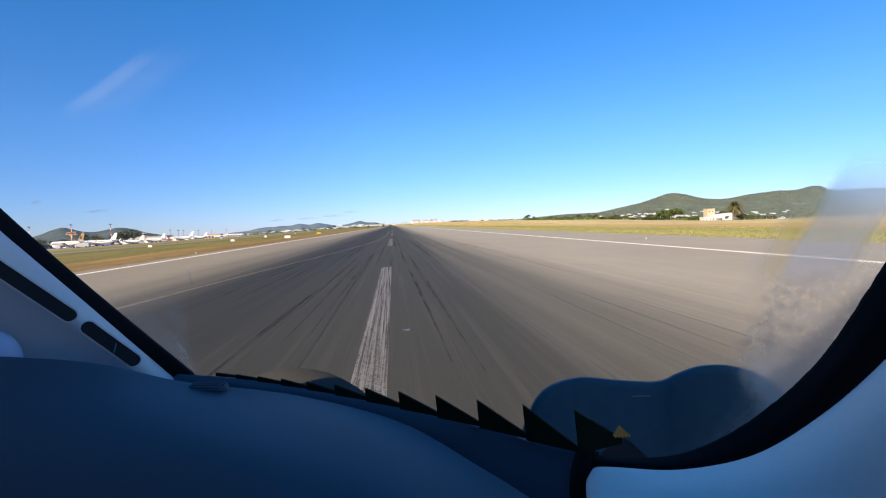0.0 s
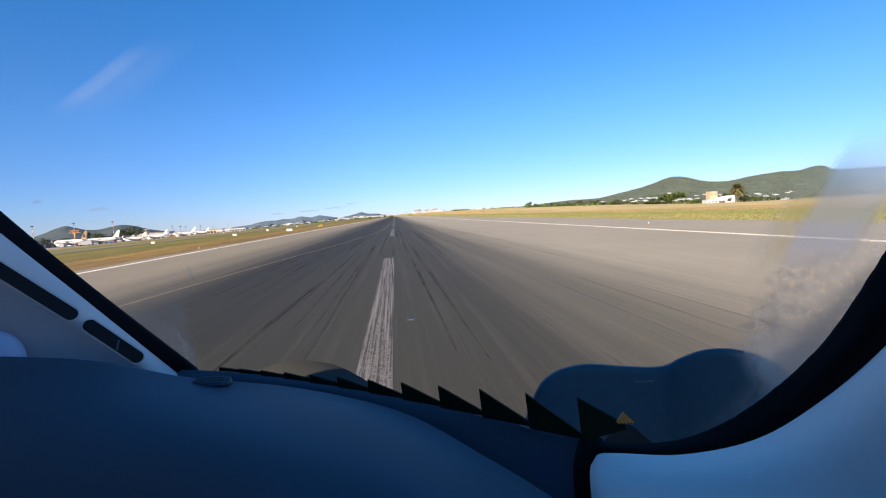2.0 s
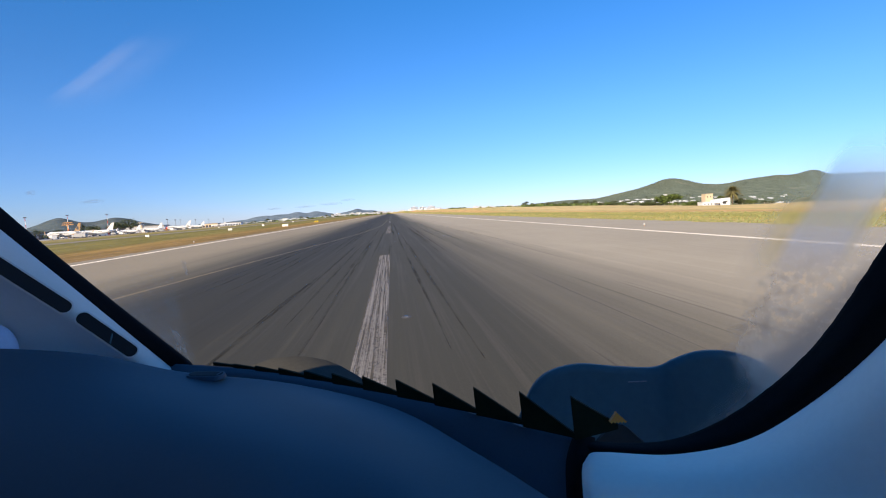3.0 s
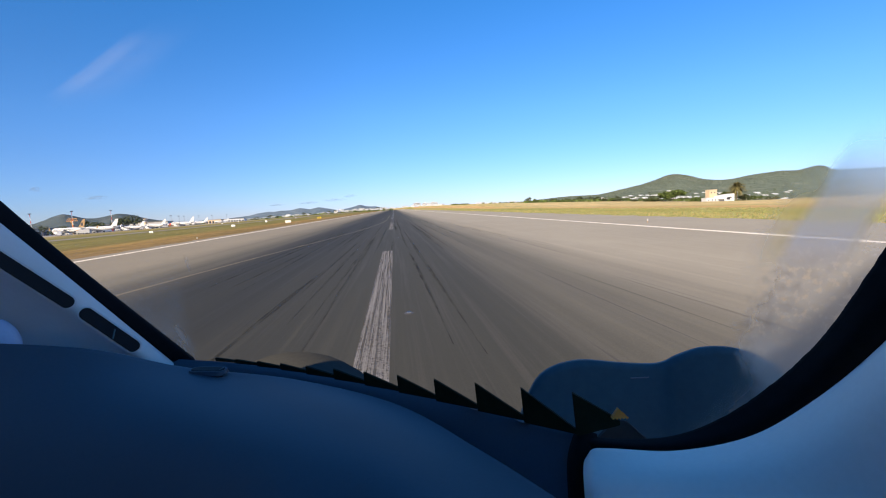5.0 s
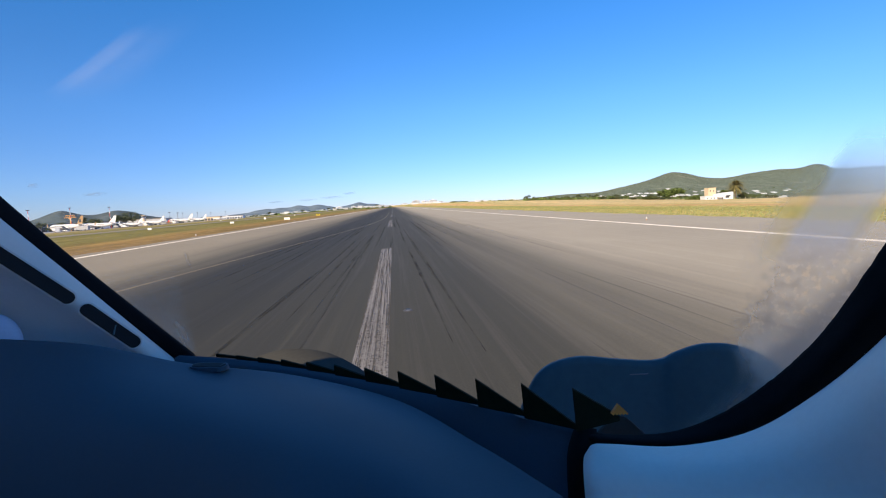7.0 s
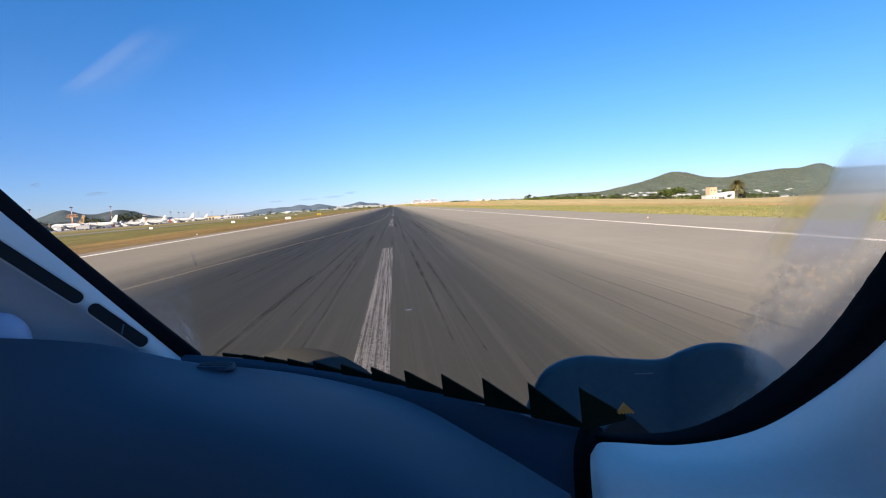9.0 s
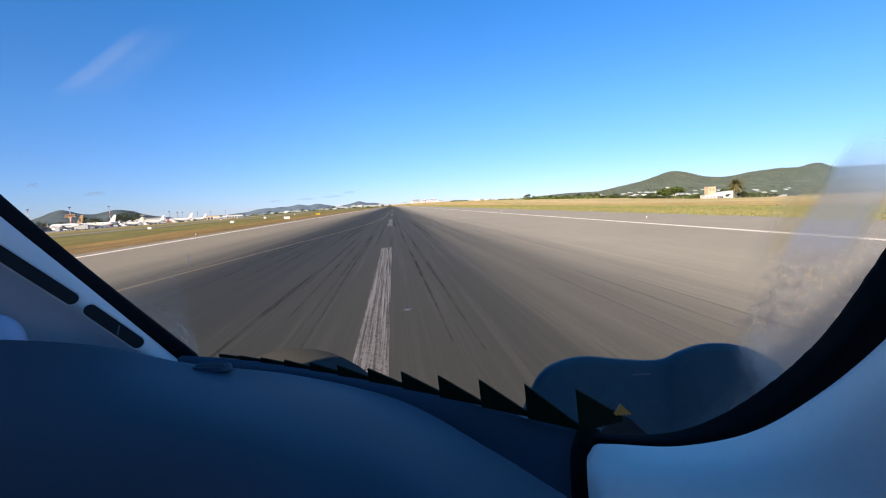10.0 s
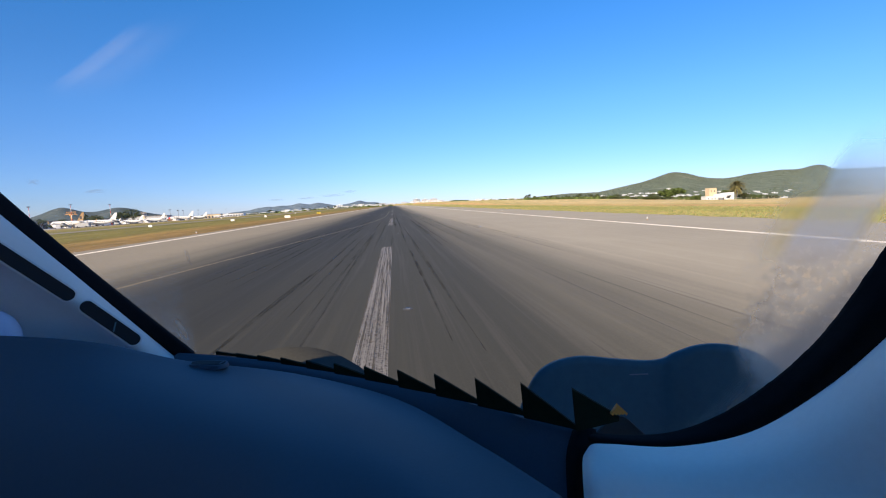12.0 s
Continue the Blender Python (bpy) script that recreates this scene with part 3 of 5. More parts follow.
# touchdown bars behind the aircraft and short bars by the turn-off ahead
flat("touchdown_bar_west", -9.6, -238, -7.0, -216, 0.026, M_WHITE_LINE, "broad white touchdown bar painted on the runway", "runway marking", 6)
flat("touchdown_bar_east", 12.6, -238, 15.2, -210, 0.026, M_WHITE_LINE, "broad white touchdown bar painted on the runway", "runway marking", 6)
for bar, bx in (("short_bar_west", -6.8), ("short_bar_middle", -4.9), ("short_bar_east", -2.7)):
    flat(bar, bx - 0.28, 128.5, bx + 0.28, 131.5, 0.026, M_DASH, "short white bar painted on dark asphalt", "runway marking", 3)


def dashes():
    for k in range(-8, 18):
        y = -1.5 + 60 * k
        flat("centre_dash", -0.28, y, 0.36, y + 30, 0.026, M_DASH, "scuffed white centreline dash painted on the runway", "centreline dash", 1, "")["group"] = "centreline dashes"


dashes()


def lead_line():
    """Yellow taxi line that sweeps in from the side and then runs beside the centreline."""
    bm = bmesh.new()
    mid = [Vector((-10.1, 16, 0)), Vector((-8.9, 26, 0)), Vector((-7.4, 37, 0)), Vector((-5.4, 51, 0)), Vector((-3.2, 72, 0)), Vector((-1.6, 100, 0)), Vector((-1.3, 140, 0)), Vector((-1.3, 190, 0))]
    pts = spline(mid, 60)
    prev = None
    for i, p in enumerate(pts):
        q = pts[min(i + 1, len(pts) - 1)] - pts[max(i - 1, 0)]
        n = Vector((-q.y, q.x, 0)).normalized() * 0.075
        row = [bm.verts.new((p.x - n.x, p.y - n.y, 0.027)), bm.verts.new((p.x + n.x, p.y + n.y, 0.027))]
        if prev:
            bm.faces.new((prev[0], prev[1], row[1], row[0]))
        prev = row
    tagged(link_mesh("taxi_lead_line", bm, M_FAINT_YELLOW), "faded yellow taxi lead-off line curving across the runway", "taxi line", kind="structure")


lead_line()
for s in (-1, 1):
    flat("aiming_block", s * 9 if s > 0 else -15, -330, 15 if s > 0 else -9, -285, 0.026, M_WHITE_LINE, "broad white aiming point block painted on the runway", "runway marking", 1, "")["group"] = "aiming blocks"
for x in (-9.0, -12.6):
    flat("touchdown_bar", x - 1.5, 262, x, 284, 0.026, M_DASH, "scuffed white touchdown bar painted on the runway", "runway marking", 1, "")["group"] = "touchdown bars"


def skid_material():
    """Rubber left by tyres, broken up along its length."""
    m, nt, links, bsdf = nodes_of("tyre_rubber_streak")
    co = nt.new("ShaderNodeTexCoord").outputs["Object"]
    a = noise_node(nt, links, co, 1.0, 5, 0.7, (7, 0.09, 1))
    bsdf.inputs["Base Color"].default_value = (0.014, 0.014, 0.014, 1)
    bsdf.inputs["Roughness"].default_value = 0.9
    bsdf.inputs["Specular IOR Level"].default_value = 0.2
    gaps = noise_node(nt, links, co, 1.0, 4, 0.75, (2.2, 0.55, 1))
    worn = maths(nt, links, "MULTIPLY", span(nt, links, a, 0.34, 0.68, 0.0, 0.85), span(nt, links, gaps, 0.36, 0.66, 0.12, 0.75))
    links.new(worn, bsdf.inputs["Alpha"])
    return m


M_SKID = skid_material()


def skid(x0, y0, x1, y1, w):
    bm = bmesh.new()
    prev = None
    for k in range(41):
        t = k / 40
        x, y = x0 + (x1 - x0) * t + 0.06 * math.sin(3 * t + x0), y0 + (y1 - y0) * t
        x += 0.10 * w * noise.noise(Vector((x0, y * 1.3, 3.0)))
        hw = w / 2 * (0.04 + 0.96 * math.sin(math.pi * (0.02 + 0.96 * t))) * (1 + 0.5 * noise.noise(Vector((x0, y * 0.8, 0))))
        row = [bm.verts.new((x - hw, y, 0.0245)), bm.verts.new((x + hw, y, 0.0245))]
        if prev:
            bm.faces.new((prev[0], prev[1], row[1], row[0]))
        prev = row
    tagged(link_mesh("tyre_mark", bm, M_SKID), "dark rubber tyre streak on the runway asphalt", "tyre mark", "tyre marks")


roll = random.Random(14)
# twin tyre lines of earlier landings, then single fainter ones
for x0, y0, ln in ((2.05, 5.5, 46), (4.1, 26, 60), (-3.6, 30, 70), (6.4, 34, 80), (-1.6, 9, 34), (9.6, 22, 60), (-6.8, 16, 44), (1.2, 50, 90)):
    drift = roll.uniform(-0.4, 0.4)
    for side in (0.0, -0.52):
        skid(x0 + side, y0 + roll.uniform(0, 3), x0 + side + drift, y0 + ln, roll.uniform(0.15, 0.22))
for k in range(18):
    x0, y0 = roll.uniform(-7.5, 8.5), roll.uniform(5, 60)
    skid(x0, y0, x0 + roll.uniform(-0.5, 0.5), y0 + roll.uniform(10, 50), roll.uniform(0.12, 0.26))


def inset_light(x, y):
    m = Matrix.Translation((x, y, 0.02))
    ob = holder("runway_inset_light", m, "flat steel centreline light set into the asphalt", "runway light", "inset lights")
    bm = bmesh.new()
    bmesh.ops.create_cone(bm, cap_ends=True, segments=16, radius1=0.13, radius2=0.10, depth=0.02, matrix=Matrix.Translation((0, 0, 0.01)))
    part("rim", bm, M_DARK, ob)
    part("lens", boxed(-0.05, -0.09, 0.018, 0.05, -0.04, 0.028, bevel=0.004), M_STEEL, ob)
    part("lens", boxed(-0.05, 0.04, 0.018, 0.05, 0.09, 0.028, bevel=0.004), M_WINDOW, ob)
    return ob


first = inset_light(0.82, 11.2)
for k in range(1, 12):
    copy_thing(first, Matrix.Translation((0.82, 11.2 + 30 * k, 0.02)))


def edge_light(x, y):
    ob = holder("runway_edge_light", Matrix.Translation((x, y, terrain(x, y) + 0.02)), "small white-capped runway edge light on a short stem", "runway light", "edge lights")
    part("stem", tube(bmesh.new(), (0, 0, 0), (0, 0, 0.16), 0.04, 0.03), M_ORANGE, ob)
    bm = tube(bmesh.new(), (0, 0, 0.16), (0, 0, 0.21), 0.06, 0.075, 12)
    bmesh.ops.create_uvsphere(bm, u_segments=12, v_segments=6, radius=0.07, matrix=Matrix.Translation((0, 0, 0.23)))
    part("cap", bm, M_SIGN_WHITE, ob)
    return ob


first = edge_light(-25.6, 62)
for k in range(0, 12):
    copy_thing(first, Matrix.Translation((25.8, 42 + 60 * k, 0.02)))
    if k:
        copy_thing(first, Matrix.Translation((-25.6, 62 + 60 * k, 0.02)))


def sign_board(x, y, w, h, board, label, bars):
    z = terrain(x, y)
    ob = holder("airfield_sign", Matrix.Translation((x, y, z)), label, "sign")
    for s in (-1, 1):
        part("post", boxed(s * w * 0.38 - 0.04, -0.05, 0, s * w * 0.38 + 0.04, 0.05, 0.3), M_STEEL, ob)
    part("board", boxed(-w / 2, -0.09, 0.28, w / 2, 0.09, 0.28 + h, bevel=0.02), board, ob)
    for i in range(bars):
        bx = -w * 0.28 + w * 0.56 * (i + 0.5) / bars
        part("lettering_bar", boxed(bx - w * 0.09, -0.096, 0.28 + h * 0.25, bx + w * 0.09, -0.088, 0.28 + h * 0.75), M_INK, ob)
    return ob


sign_board(-31.5, 139, 1.7, 0.7, M_SIGN_WHITE, "white boxy distance sign standing in dry grass", 0)
sign_board(-43, 126, 1.0, 0.5, M_SIGN_WHITE, "small white marker board standing in dry grass", 0)
sign_board(-33, 205, 1.6, 0.65, M_SIGN_YELLOW, "yellow taxiway sign with two black bars", 2)


# ---- hills ----
def hill_z(p, y, reach, rough, q):
    """Height of a hill at q, on the slope below the crest point p."""
    fall = 0.5 + 0.5 * math.cos(math.pi * max(-1, min(1, (q.y - y) / reach)))
    n = noise.fractal(q * 0.0045, 0.8, 2.1, 5) * rough + noise.fractal(q * 0.03, 0.9, 2.0, 3) * rough * 0.14
    low = terrain(q.x, q.y) - 4
    # crest height scaled along the sight line from eye height
    top = 2.7 + (p.z - 4.5) * q.y / y
    return low + (top - low) * fall + n * (0.25 + fall) * fall * 0.8 * (1 - fall ** 6)


HILLS = []


def land(x, y):
    """Height of the land, hills included."""
    z = terrain(x, y)
    for crest, hy, reach, rough in HILLS:
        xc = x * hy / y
        if abs(y - hy) < reach and crest[0].x < xc < crest[-1].x:
            p = min(crest, key=lambda c: abs(c.x - xc))
            z = max(z, hill_z(p, hy, reach, rough, Vector((x, y, 0))))
    return z


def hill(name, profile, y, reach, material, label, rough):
    """A ridge whose crest follows the profile of (x, height), fanned along the camera's sight lines to fit its view,
    and sloping down to front and back.
    """
    bm = bmesh.new()
    crest = spline([(px, 0, pz) for px, pz in profile], 200)
    HILLS.append((crest, y, reach, rough))
    nv = 41
    grid = []
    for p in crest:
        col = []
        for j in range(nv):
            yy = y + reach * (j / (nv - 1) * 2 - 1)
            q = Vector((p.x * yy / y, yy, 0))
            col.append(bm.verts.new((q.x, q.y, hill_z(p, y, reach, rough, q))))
        grid.append(col)
    for i in range(len(grid) - 1):
        for j in range(nv - 1):
            bm.faces.new((grid[i][j], grid[i + 1][j], grid[i + 1][j + 1], grid[i][j + 1]))
    return tagged(link_mesh(name, bm, material, smooth=True), label, "hill", kind="structure")


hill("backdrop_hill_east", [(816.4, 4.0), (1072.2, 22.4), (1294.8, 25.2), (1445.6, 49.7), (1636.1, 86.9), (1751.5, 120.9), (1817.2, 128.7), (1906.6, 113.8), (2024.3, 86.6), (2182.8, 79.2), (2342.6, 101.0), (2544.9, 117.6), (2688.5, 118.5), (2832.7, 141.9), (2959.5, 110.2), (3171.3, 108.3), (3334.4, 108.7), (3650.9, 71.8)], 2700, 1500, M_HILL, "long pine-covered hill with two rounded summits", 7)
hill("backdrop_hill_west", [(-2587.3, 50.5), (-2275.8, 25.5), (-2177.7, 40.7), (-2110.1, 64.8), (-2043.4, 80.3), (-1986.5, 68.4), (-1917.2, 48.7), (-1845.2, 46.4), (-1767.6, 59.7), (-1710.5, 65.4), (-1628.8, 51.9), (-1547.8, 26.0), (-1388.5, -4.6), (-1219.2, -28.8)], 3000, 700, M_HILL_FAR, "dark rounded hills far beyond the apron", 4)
hill("backdrop_hill_north", [(-1539.4, -31.5), (-1356.4, 0.4), (-1218.3, 11.6), (-1147.9, 26.7), (-1053.5, 36.0), (-1008.8, 33.2), (-952.5, 39.7), (-867.3, 40.2), (-796.0, 53.1), (-712.5, 41.3), (-640.8, 51.9), (-561.4, 38.0), (-482.7, 23.5), (-410.5, 29.3), (-346.2, 40.9), (-287.4, 54.8), (-225.8, 39.3), (-139.0, 32.2), (-33.9, -0.3)], 3900, 500, M_HILL_HAZE, "chain of low hills on the horizon, haze-tinted blue-grey", 3)


# ---- flight deck ----
DECK = Matrix.Translation(EYE)


def oblong(bm, half, r, z0, z1):
    """A flat slab with round ends along x."""
    ring = []
    for k in range(20):
        an = math.tau * (k + 0.5) / 20
        ring.append(((half - r) * (1 if math.cos(an) > 0 else -1) + r * math.cos(an), r * math.sin(an)))
    top = [bm.verts.new((*p, z1)) for p in ring]
    low = [bm.verts.new((p[0] * 1.04, p[1] * 1.15, z0)) for p in ring]
    bm.faces.new(top)
    bm.faces.new(low[::-1])
    for k in range(20):
        bm.faces.new((top[k], top[k - 1], low[k - 1], low[k]))
    return bm


def glareshield():
    ob = holder("glareshield", DECK, "broad matt navy glareshield hood below the windscreen", "glareshield")
    first_rail = [(-0.642, 0.636, -0.168), (-0.451, 0.663, -0.204), (-0.343, 0.717, -0.253), (-0.171, 0.677, -0.272), (-0.016, 0.579, -0.281), (0.081, 0.447, -0.288), (0.133, 0.341, -0.283)]
    second_rail = [(-0.629, 0.628, -0.137), (-0.442, 0.655, -0.172), (-0.334, 0.704, -0.228), (-0.166, 0.664, -0.248), (-0.014, 0.566, -0.257), (0.079, 0.435, -0.260), (0.126, 0.335, -0.252)]
    third_rail = [(-0.597, 0.594, -0.166), (-0.421, 0.623, -0.192), (-0.318, 0.667, -0.228), (-0.163, 0.634, -0.244), (-0.020, 0.542, -0.253), (0.067, 0.416, -0.255), (0.112, 0.317, -0.246)]
    fourth_rail = [(-0.532, 0.512, -0.245), (-0.362, 0.503, -0.246), (-0.247, 0.495, -0.239), (-0.130, 0.454, -0.236), (-0.041, 0.404, -0.241), (0.027, 0.336, -0.246), (0.062, 0.272, -0.242)]
    fifth_rail = [(-0.440, 0.400, -0.425), (-0.292, 0.390, -0.370), (-0.190, 0.362, -0.310), (-0.105, 0.337, -0.268), (-0.037, 0.310, -0.264), (0.010, 0.266, -0.253), (0.036, 0.225, -0.236)]
    rows = [first_rail, second_rail, third_rail, fourth_rail, fifth_rail]
    part("hood", loft(rows, 60, 34, 0.012), M_NAVY, ob, smooth=True)
    first_rail = [(-0.399, 0.786, -0.236), (-0.265, 0.746, -0.243), (-0.098, 0.657, -0.247), (0.057, 0.530, -0.244), (0.134, 0.444, -0.237), (0.170, 0.409, -0.236)]
    second_rail = [(-0.392, 0.768, -0.258), (-0.261, 0.728, -0.263), (-0.097, 0.640, -0.267), (0.053, 0.513, -0.267), (0.129, 0.426, -0.267), (0.166, 0.389, -0.268)]
    third_rail = [(-0.385, 0.733, -0.341), (-0.260, 0.698, -0.355), (-0.101, 0.610, -0.359), (0.045, 0.476, -0.336), (0.120, 0.399, -0.323), (0.164, 0.355, -0.312)]
    rows = [first_rail, second_rail, third_rail]
    part("coaming", loft(rows, 40, 14, 0.008), M_NAVY_DEEP, ob, "darker navy plastic coaming strip", smooth=True)
    # low oval tab lying where the hood meets the pillar
    a, b = Vector((-0.315, 0.689, -0.2265)), Vector((-0.266, 0.676, -0.2268))
    bm = bmesh.new()
    d = b - a
    lie = Matrix.Translation((a + b) / 2) @ d.to_track_quat("X", "Z").to_matrix().to_4x4()
    half = d.length * 0.58
    oblong(bm, half, 0.0105, -0.006, 0.0)
    bmesh.ops.transform(bm, verts=bm.verts, matrix=lie)
    tab = part("tab", bm, M_NAVY_DEEP, ob, "small dark raised tab with a black slot")
    bm = bmesh.new()
    oblong(bm, half * 0.90, 0.0078, -0.003, 0.0006)
    bmesh.ops.transform(bm, verts=bm.verts, matrix=lie)
    part("slot", bm, M_VOID, tab)
    bm = bmesh.new()
    box(bm, half * 0.70, -0.006, -0.003, half * 0.80, 0.006, 0.0012, bevel=0.0008)
    bmesh.ops.transform(bm, verts=bm.verts, matrix=lie)
    part("slot_end", bm, M_NAVY, tab)
    for c in (((0.080, 0.500, -0.241)), ((0.124, 0.450, -0.237))):
        bm = bmesh.new()
        bmesh.ops.create_uvsphere(bm, u_segments=10, v_segments=6, radius=1.0)
        bmesh.ops.transform(bm, verts=bm.verts, matrix=Matrix.Translation(Vector(c)) @ pose(0, 0, 0, 0, 12, -35) @ Matrix.Diagonal((0.009, 0.004, 0.0012, 1)))
        part("clip", bm, M_STEEL, ob, "tiny bright metal clip", smooth=True)
    return ob


glareshield()


def capsule(a, b, r, lift, depth=0.012):
    """A flat oblong with round ends between a and b, facing the camera."""
    a, b = Vector(a), Vector(b)
    inward = -(a + b).normalized()
    ax = (b - a).normalized()
    up = inward.cross(ax).normalized()
    bm = bmesh.new()
    ring = []
    for k in range(24):
        an = math.pi * 2 * k / 24
        base = b if math.cos(an) > 0 else a
        ring.append(base + ax * r * math.cos(an) + up * r * math.sin(an) + inward * lift)
    top = [bm.verts.new(p) for p in ring]
    bot = [bm.verts.new(p - inward * depth) for p in ring]
    bm.faces.new(top)
    bm.faces.new(bot[::-1])
    for i in range(24):
        bm.faces.new((top[i], top[i - 1], bot[i - 1], bot[i]))
    return bm


def pillar():
    ob = holder("window_pillar", DECK, "pale grey windscreen pillar trim with two black demister slots", "window pillar", kind="structure")
    first_rail = [(-0.682, 0.666, 0.177), (-0.597, 0.746, 0.014), (-0.493, 0.773, -0.116), (-0.366, 0.799, -0.273)]
    second_rail = [(-0.652, 0.636, 0.159), (-0.575, 0.718, 0.005), (-0.485, 0.747, -0.113), (-0.366, 0.776, -0.268)]
    third_rail = [(-0.631, 0.604, 0.117), (-0.564, 0.687, -0.035), (-0.490, 0.720, -0.130), (-0.388, 0.757, -0.262)]
    fourth_rail = [(-0.640, 0.606, 0.078), (-0.575, 0.694, -0.078), (-0.521, 0.730, -0.163), (-0.428, 0.765, -0.266)]
    fifth_rail = [(-0.752, 0.674, -0.108), (-0.642, 0.744, -0.206), (-0.582, 0.761, -0.266), (-0.482, 0.784, -0.336)]
    rows = [first_rail, second_rail, third_rail, fourth_rail, fifth_rail]
    part("trim", loft(rows, 40, 30, 0.012), M_TRIM, ob, smooth=True)
    for a, b in (((-0.565, 0.666, -0.019), (-0.484, 0.698, -0.112)), ((-0.464, 0.706, -0.134), (-0.414, 0.721, -0.192))):
        slot = part("demister_slot", capsule(a, b, 0.0090, 0.004), M_VOID, ob, "black oblong demister slot")
        part("slot_rim", capsule(a, b, 0.0112, 0.0015), M_TRIM, slot)
    a, b = Vector((-0.422, 0.697, -0.158)), Vector((-0.425, 0.694, -0.172))
    part("slot_vane", tube(bmesh.new(), a, b, 0.0011, 0.0011, 6), M_NAVY_MATT, ob)
    # black glazing strip along the pillar
    first_rail = [(-0.679, 0.670, 0.214), (-0.599, 0.755, 0.045), (-0.502, 0.780, -0.083), (-0.361, 0.796, -0.241)]
    second_rail = [(-0.668, 0.657, 0.200), (-0.591, 0.743, 0.034), (-0.491, 0.768, -0.095), (-0.353, 0.785, -0.250)]
    third_rail = [(-0.664, 0.648, 0.164), (-0.580, 0.724, 0.006), (-0.484, 0.751, -0.116), (-0.365, 0.784, -0.271)]
    rows = [first_rail, second_rail, third_rail]
    part("glazing_strip", loft(rows, 30, 8, 0.012), M_SEAL, ob, "black rubber glazing strip", smooth=True)
    return ob


pillar()


def grip():
    ob = holder("side_knob", DECK, "rounded pale blue-grey knob beside the glareshield", "knob")
    bm = bmesh.new()
    bmesh.ops.create_uvsphere(bm, u_segments=24, v_segments=14, radius=1.0)
    c = Vector((-0.566, 0.669, -0.162))
    bmesh.ops.transform(bm, verts=bm.verts, matrix=Matrix.Translation(c) @ pose(0, 0, 0, 0, -8, 0) @ Matrix.Diagonal((0.033, 0.026, 0.040, 1)))
    part("cap", bm, M_LINING, ob, smooth=True)


grip()


def side_lining():
    ob = holder("side_lining", DECK, "smooth pale grey padded lining under the curved window edge", "cockpit lining", kind="structure")
    first_rail = [(0.174, 0.395, -0.253), (0.178, 0.391, -0.243), (0.195, 0.387, -0.242), (0.253, 0.373, -0.243), (0.307, 0.349, -0.222), (0.342, 0.320, -0.177), (0.363, 0.288, -0.121), (0.374, 0.249, -0.048)]
    second_rail = [(0.163, 0.377, -0.246), (0.169, 0.372, -0.236), (0.186, 0.369, -0.235), (0.243, 0.354, -0.236), (0.296, 0.331, -0.215), (0.328, 0.302, -0.172), (0.345, 0.270, -0.117), (0.351, 0.231, -0.048)]
    third_rail = [(0.150, 0.348, -0.246), (0.155, 0.338, -0.239), (0.172, 0.332, -0.237), (0.224, 0.316, -0.234), (0.277, 0.292, -0.216), (0.310, 0.267, -0.179), (0.322, 0.241, -0.132), (0.332, 0.210, -0.080)]
    fourth_rail = [(0.145, 0.329, -0.288), (0.148, 0.315, -0.277), (0.164, 0.304, -0.270), (0.215, 0.284, -0.261), (0.269, 0.260, -0.245), (0.304, 0.238, -0.221), (0.313, 0.211, -0.181), (0.313, 0.185, -0.138)]
    rows = [first_rail, second_rail, third_rail, fourth_rail]
    part("pad", loft(rows, 60, 26, 0.01), M_PAD, ob, smooth=True)
    first_rail = [(0.177, 0.417, -0.238), (0.205, 0.413, -0.247), (0.267, 0.403, -0.246), (0.315, 0.386, -0.220), (0.352, 0.360, -0.171), (0.370, 0.337, -0.124), (0.378, 0.303, -0.053), (0.388, 0.274, 0.016)]
    second_rail = [(0.170, 0.402, -0.239), (0.197, 0.397, -0.244), (0.260, 0.384, -0.246), (0.313, 0.363, -0.225), (0.346, 0.335, -0.177), (0.365, 0.304, -0.115), (0.371, 0.278, -0.067), (0.370, 0.248, -0.007)]
    third_rail = [(0.169, 0.406, -0.255), (0.198, 0.399, -0.261), (0.264, 0.386, -0.263), (0.326, 0.363, -0.244), (0.365, 0.333, -0.193), (0.389, 0.299, -0.131), (0.394, 0.274, -0.080), (0.390, 0.244, -0.027)]
    rows = [first_rail, second_rail, third_rail]
    bm = loft(rows, 220, 14, 0.012)
    for vert in bm.verts:
        rag = 0.0007 * smooth(0.28, 0.34, vert.co.x)
        vert.co.z += rag * (noise.noise(vert.co * 120) + 0.8 * noise.noise(vert.co * 300))
        vert.co.x += rag * (noise.noise(vert.co * 75 + Vector((7, 0, 0))) + 0.6 * noise.noise(vert.co * 190))
    part("window_seal", bm, M_SEAL, ob, "black rubber seal of the curved window edge", smooth=True)
    # black strip added where the gap beside the pad lies in shade
    first_rail = [(0.171, 0.415, -0.234), (0.156, 0.398, -0.249), (0.148, 0.381, -0.267), (0.141, 0.357, -0.310)]
    second_rail = [(0.175, 0.405, -0.230), (0.162, 0.387, -0.244), (0.154, 0.371, -0.261), (0.148, 0.347, -0.303)]
    third_rail = [(0.194, 0.415, -0.242), (0.186, 0.399, -0.253), (0.177, 0.378, -0.269), (0.169, 0.354, -0.312)]
    rows = [first_rail, second_rail, third_rail]
    part("gap_dark_strip", loft(rows, 20, 8, 0.006), M_SEAL, ob, "black strip standing for the dark gap beside the pad", smooth=True)
    return ob


side_lining()


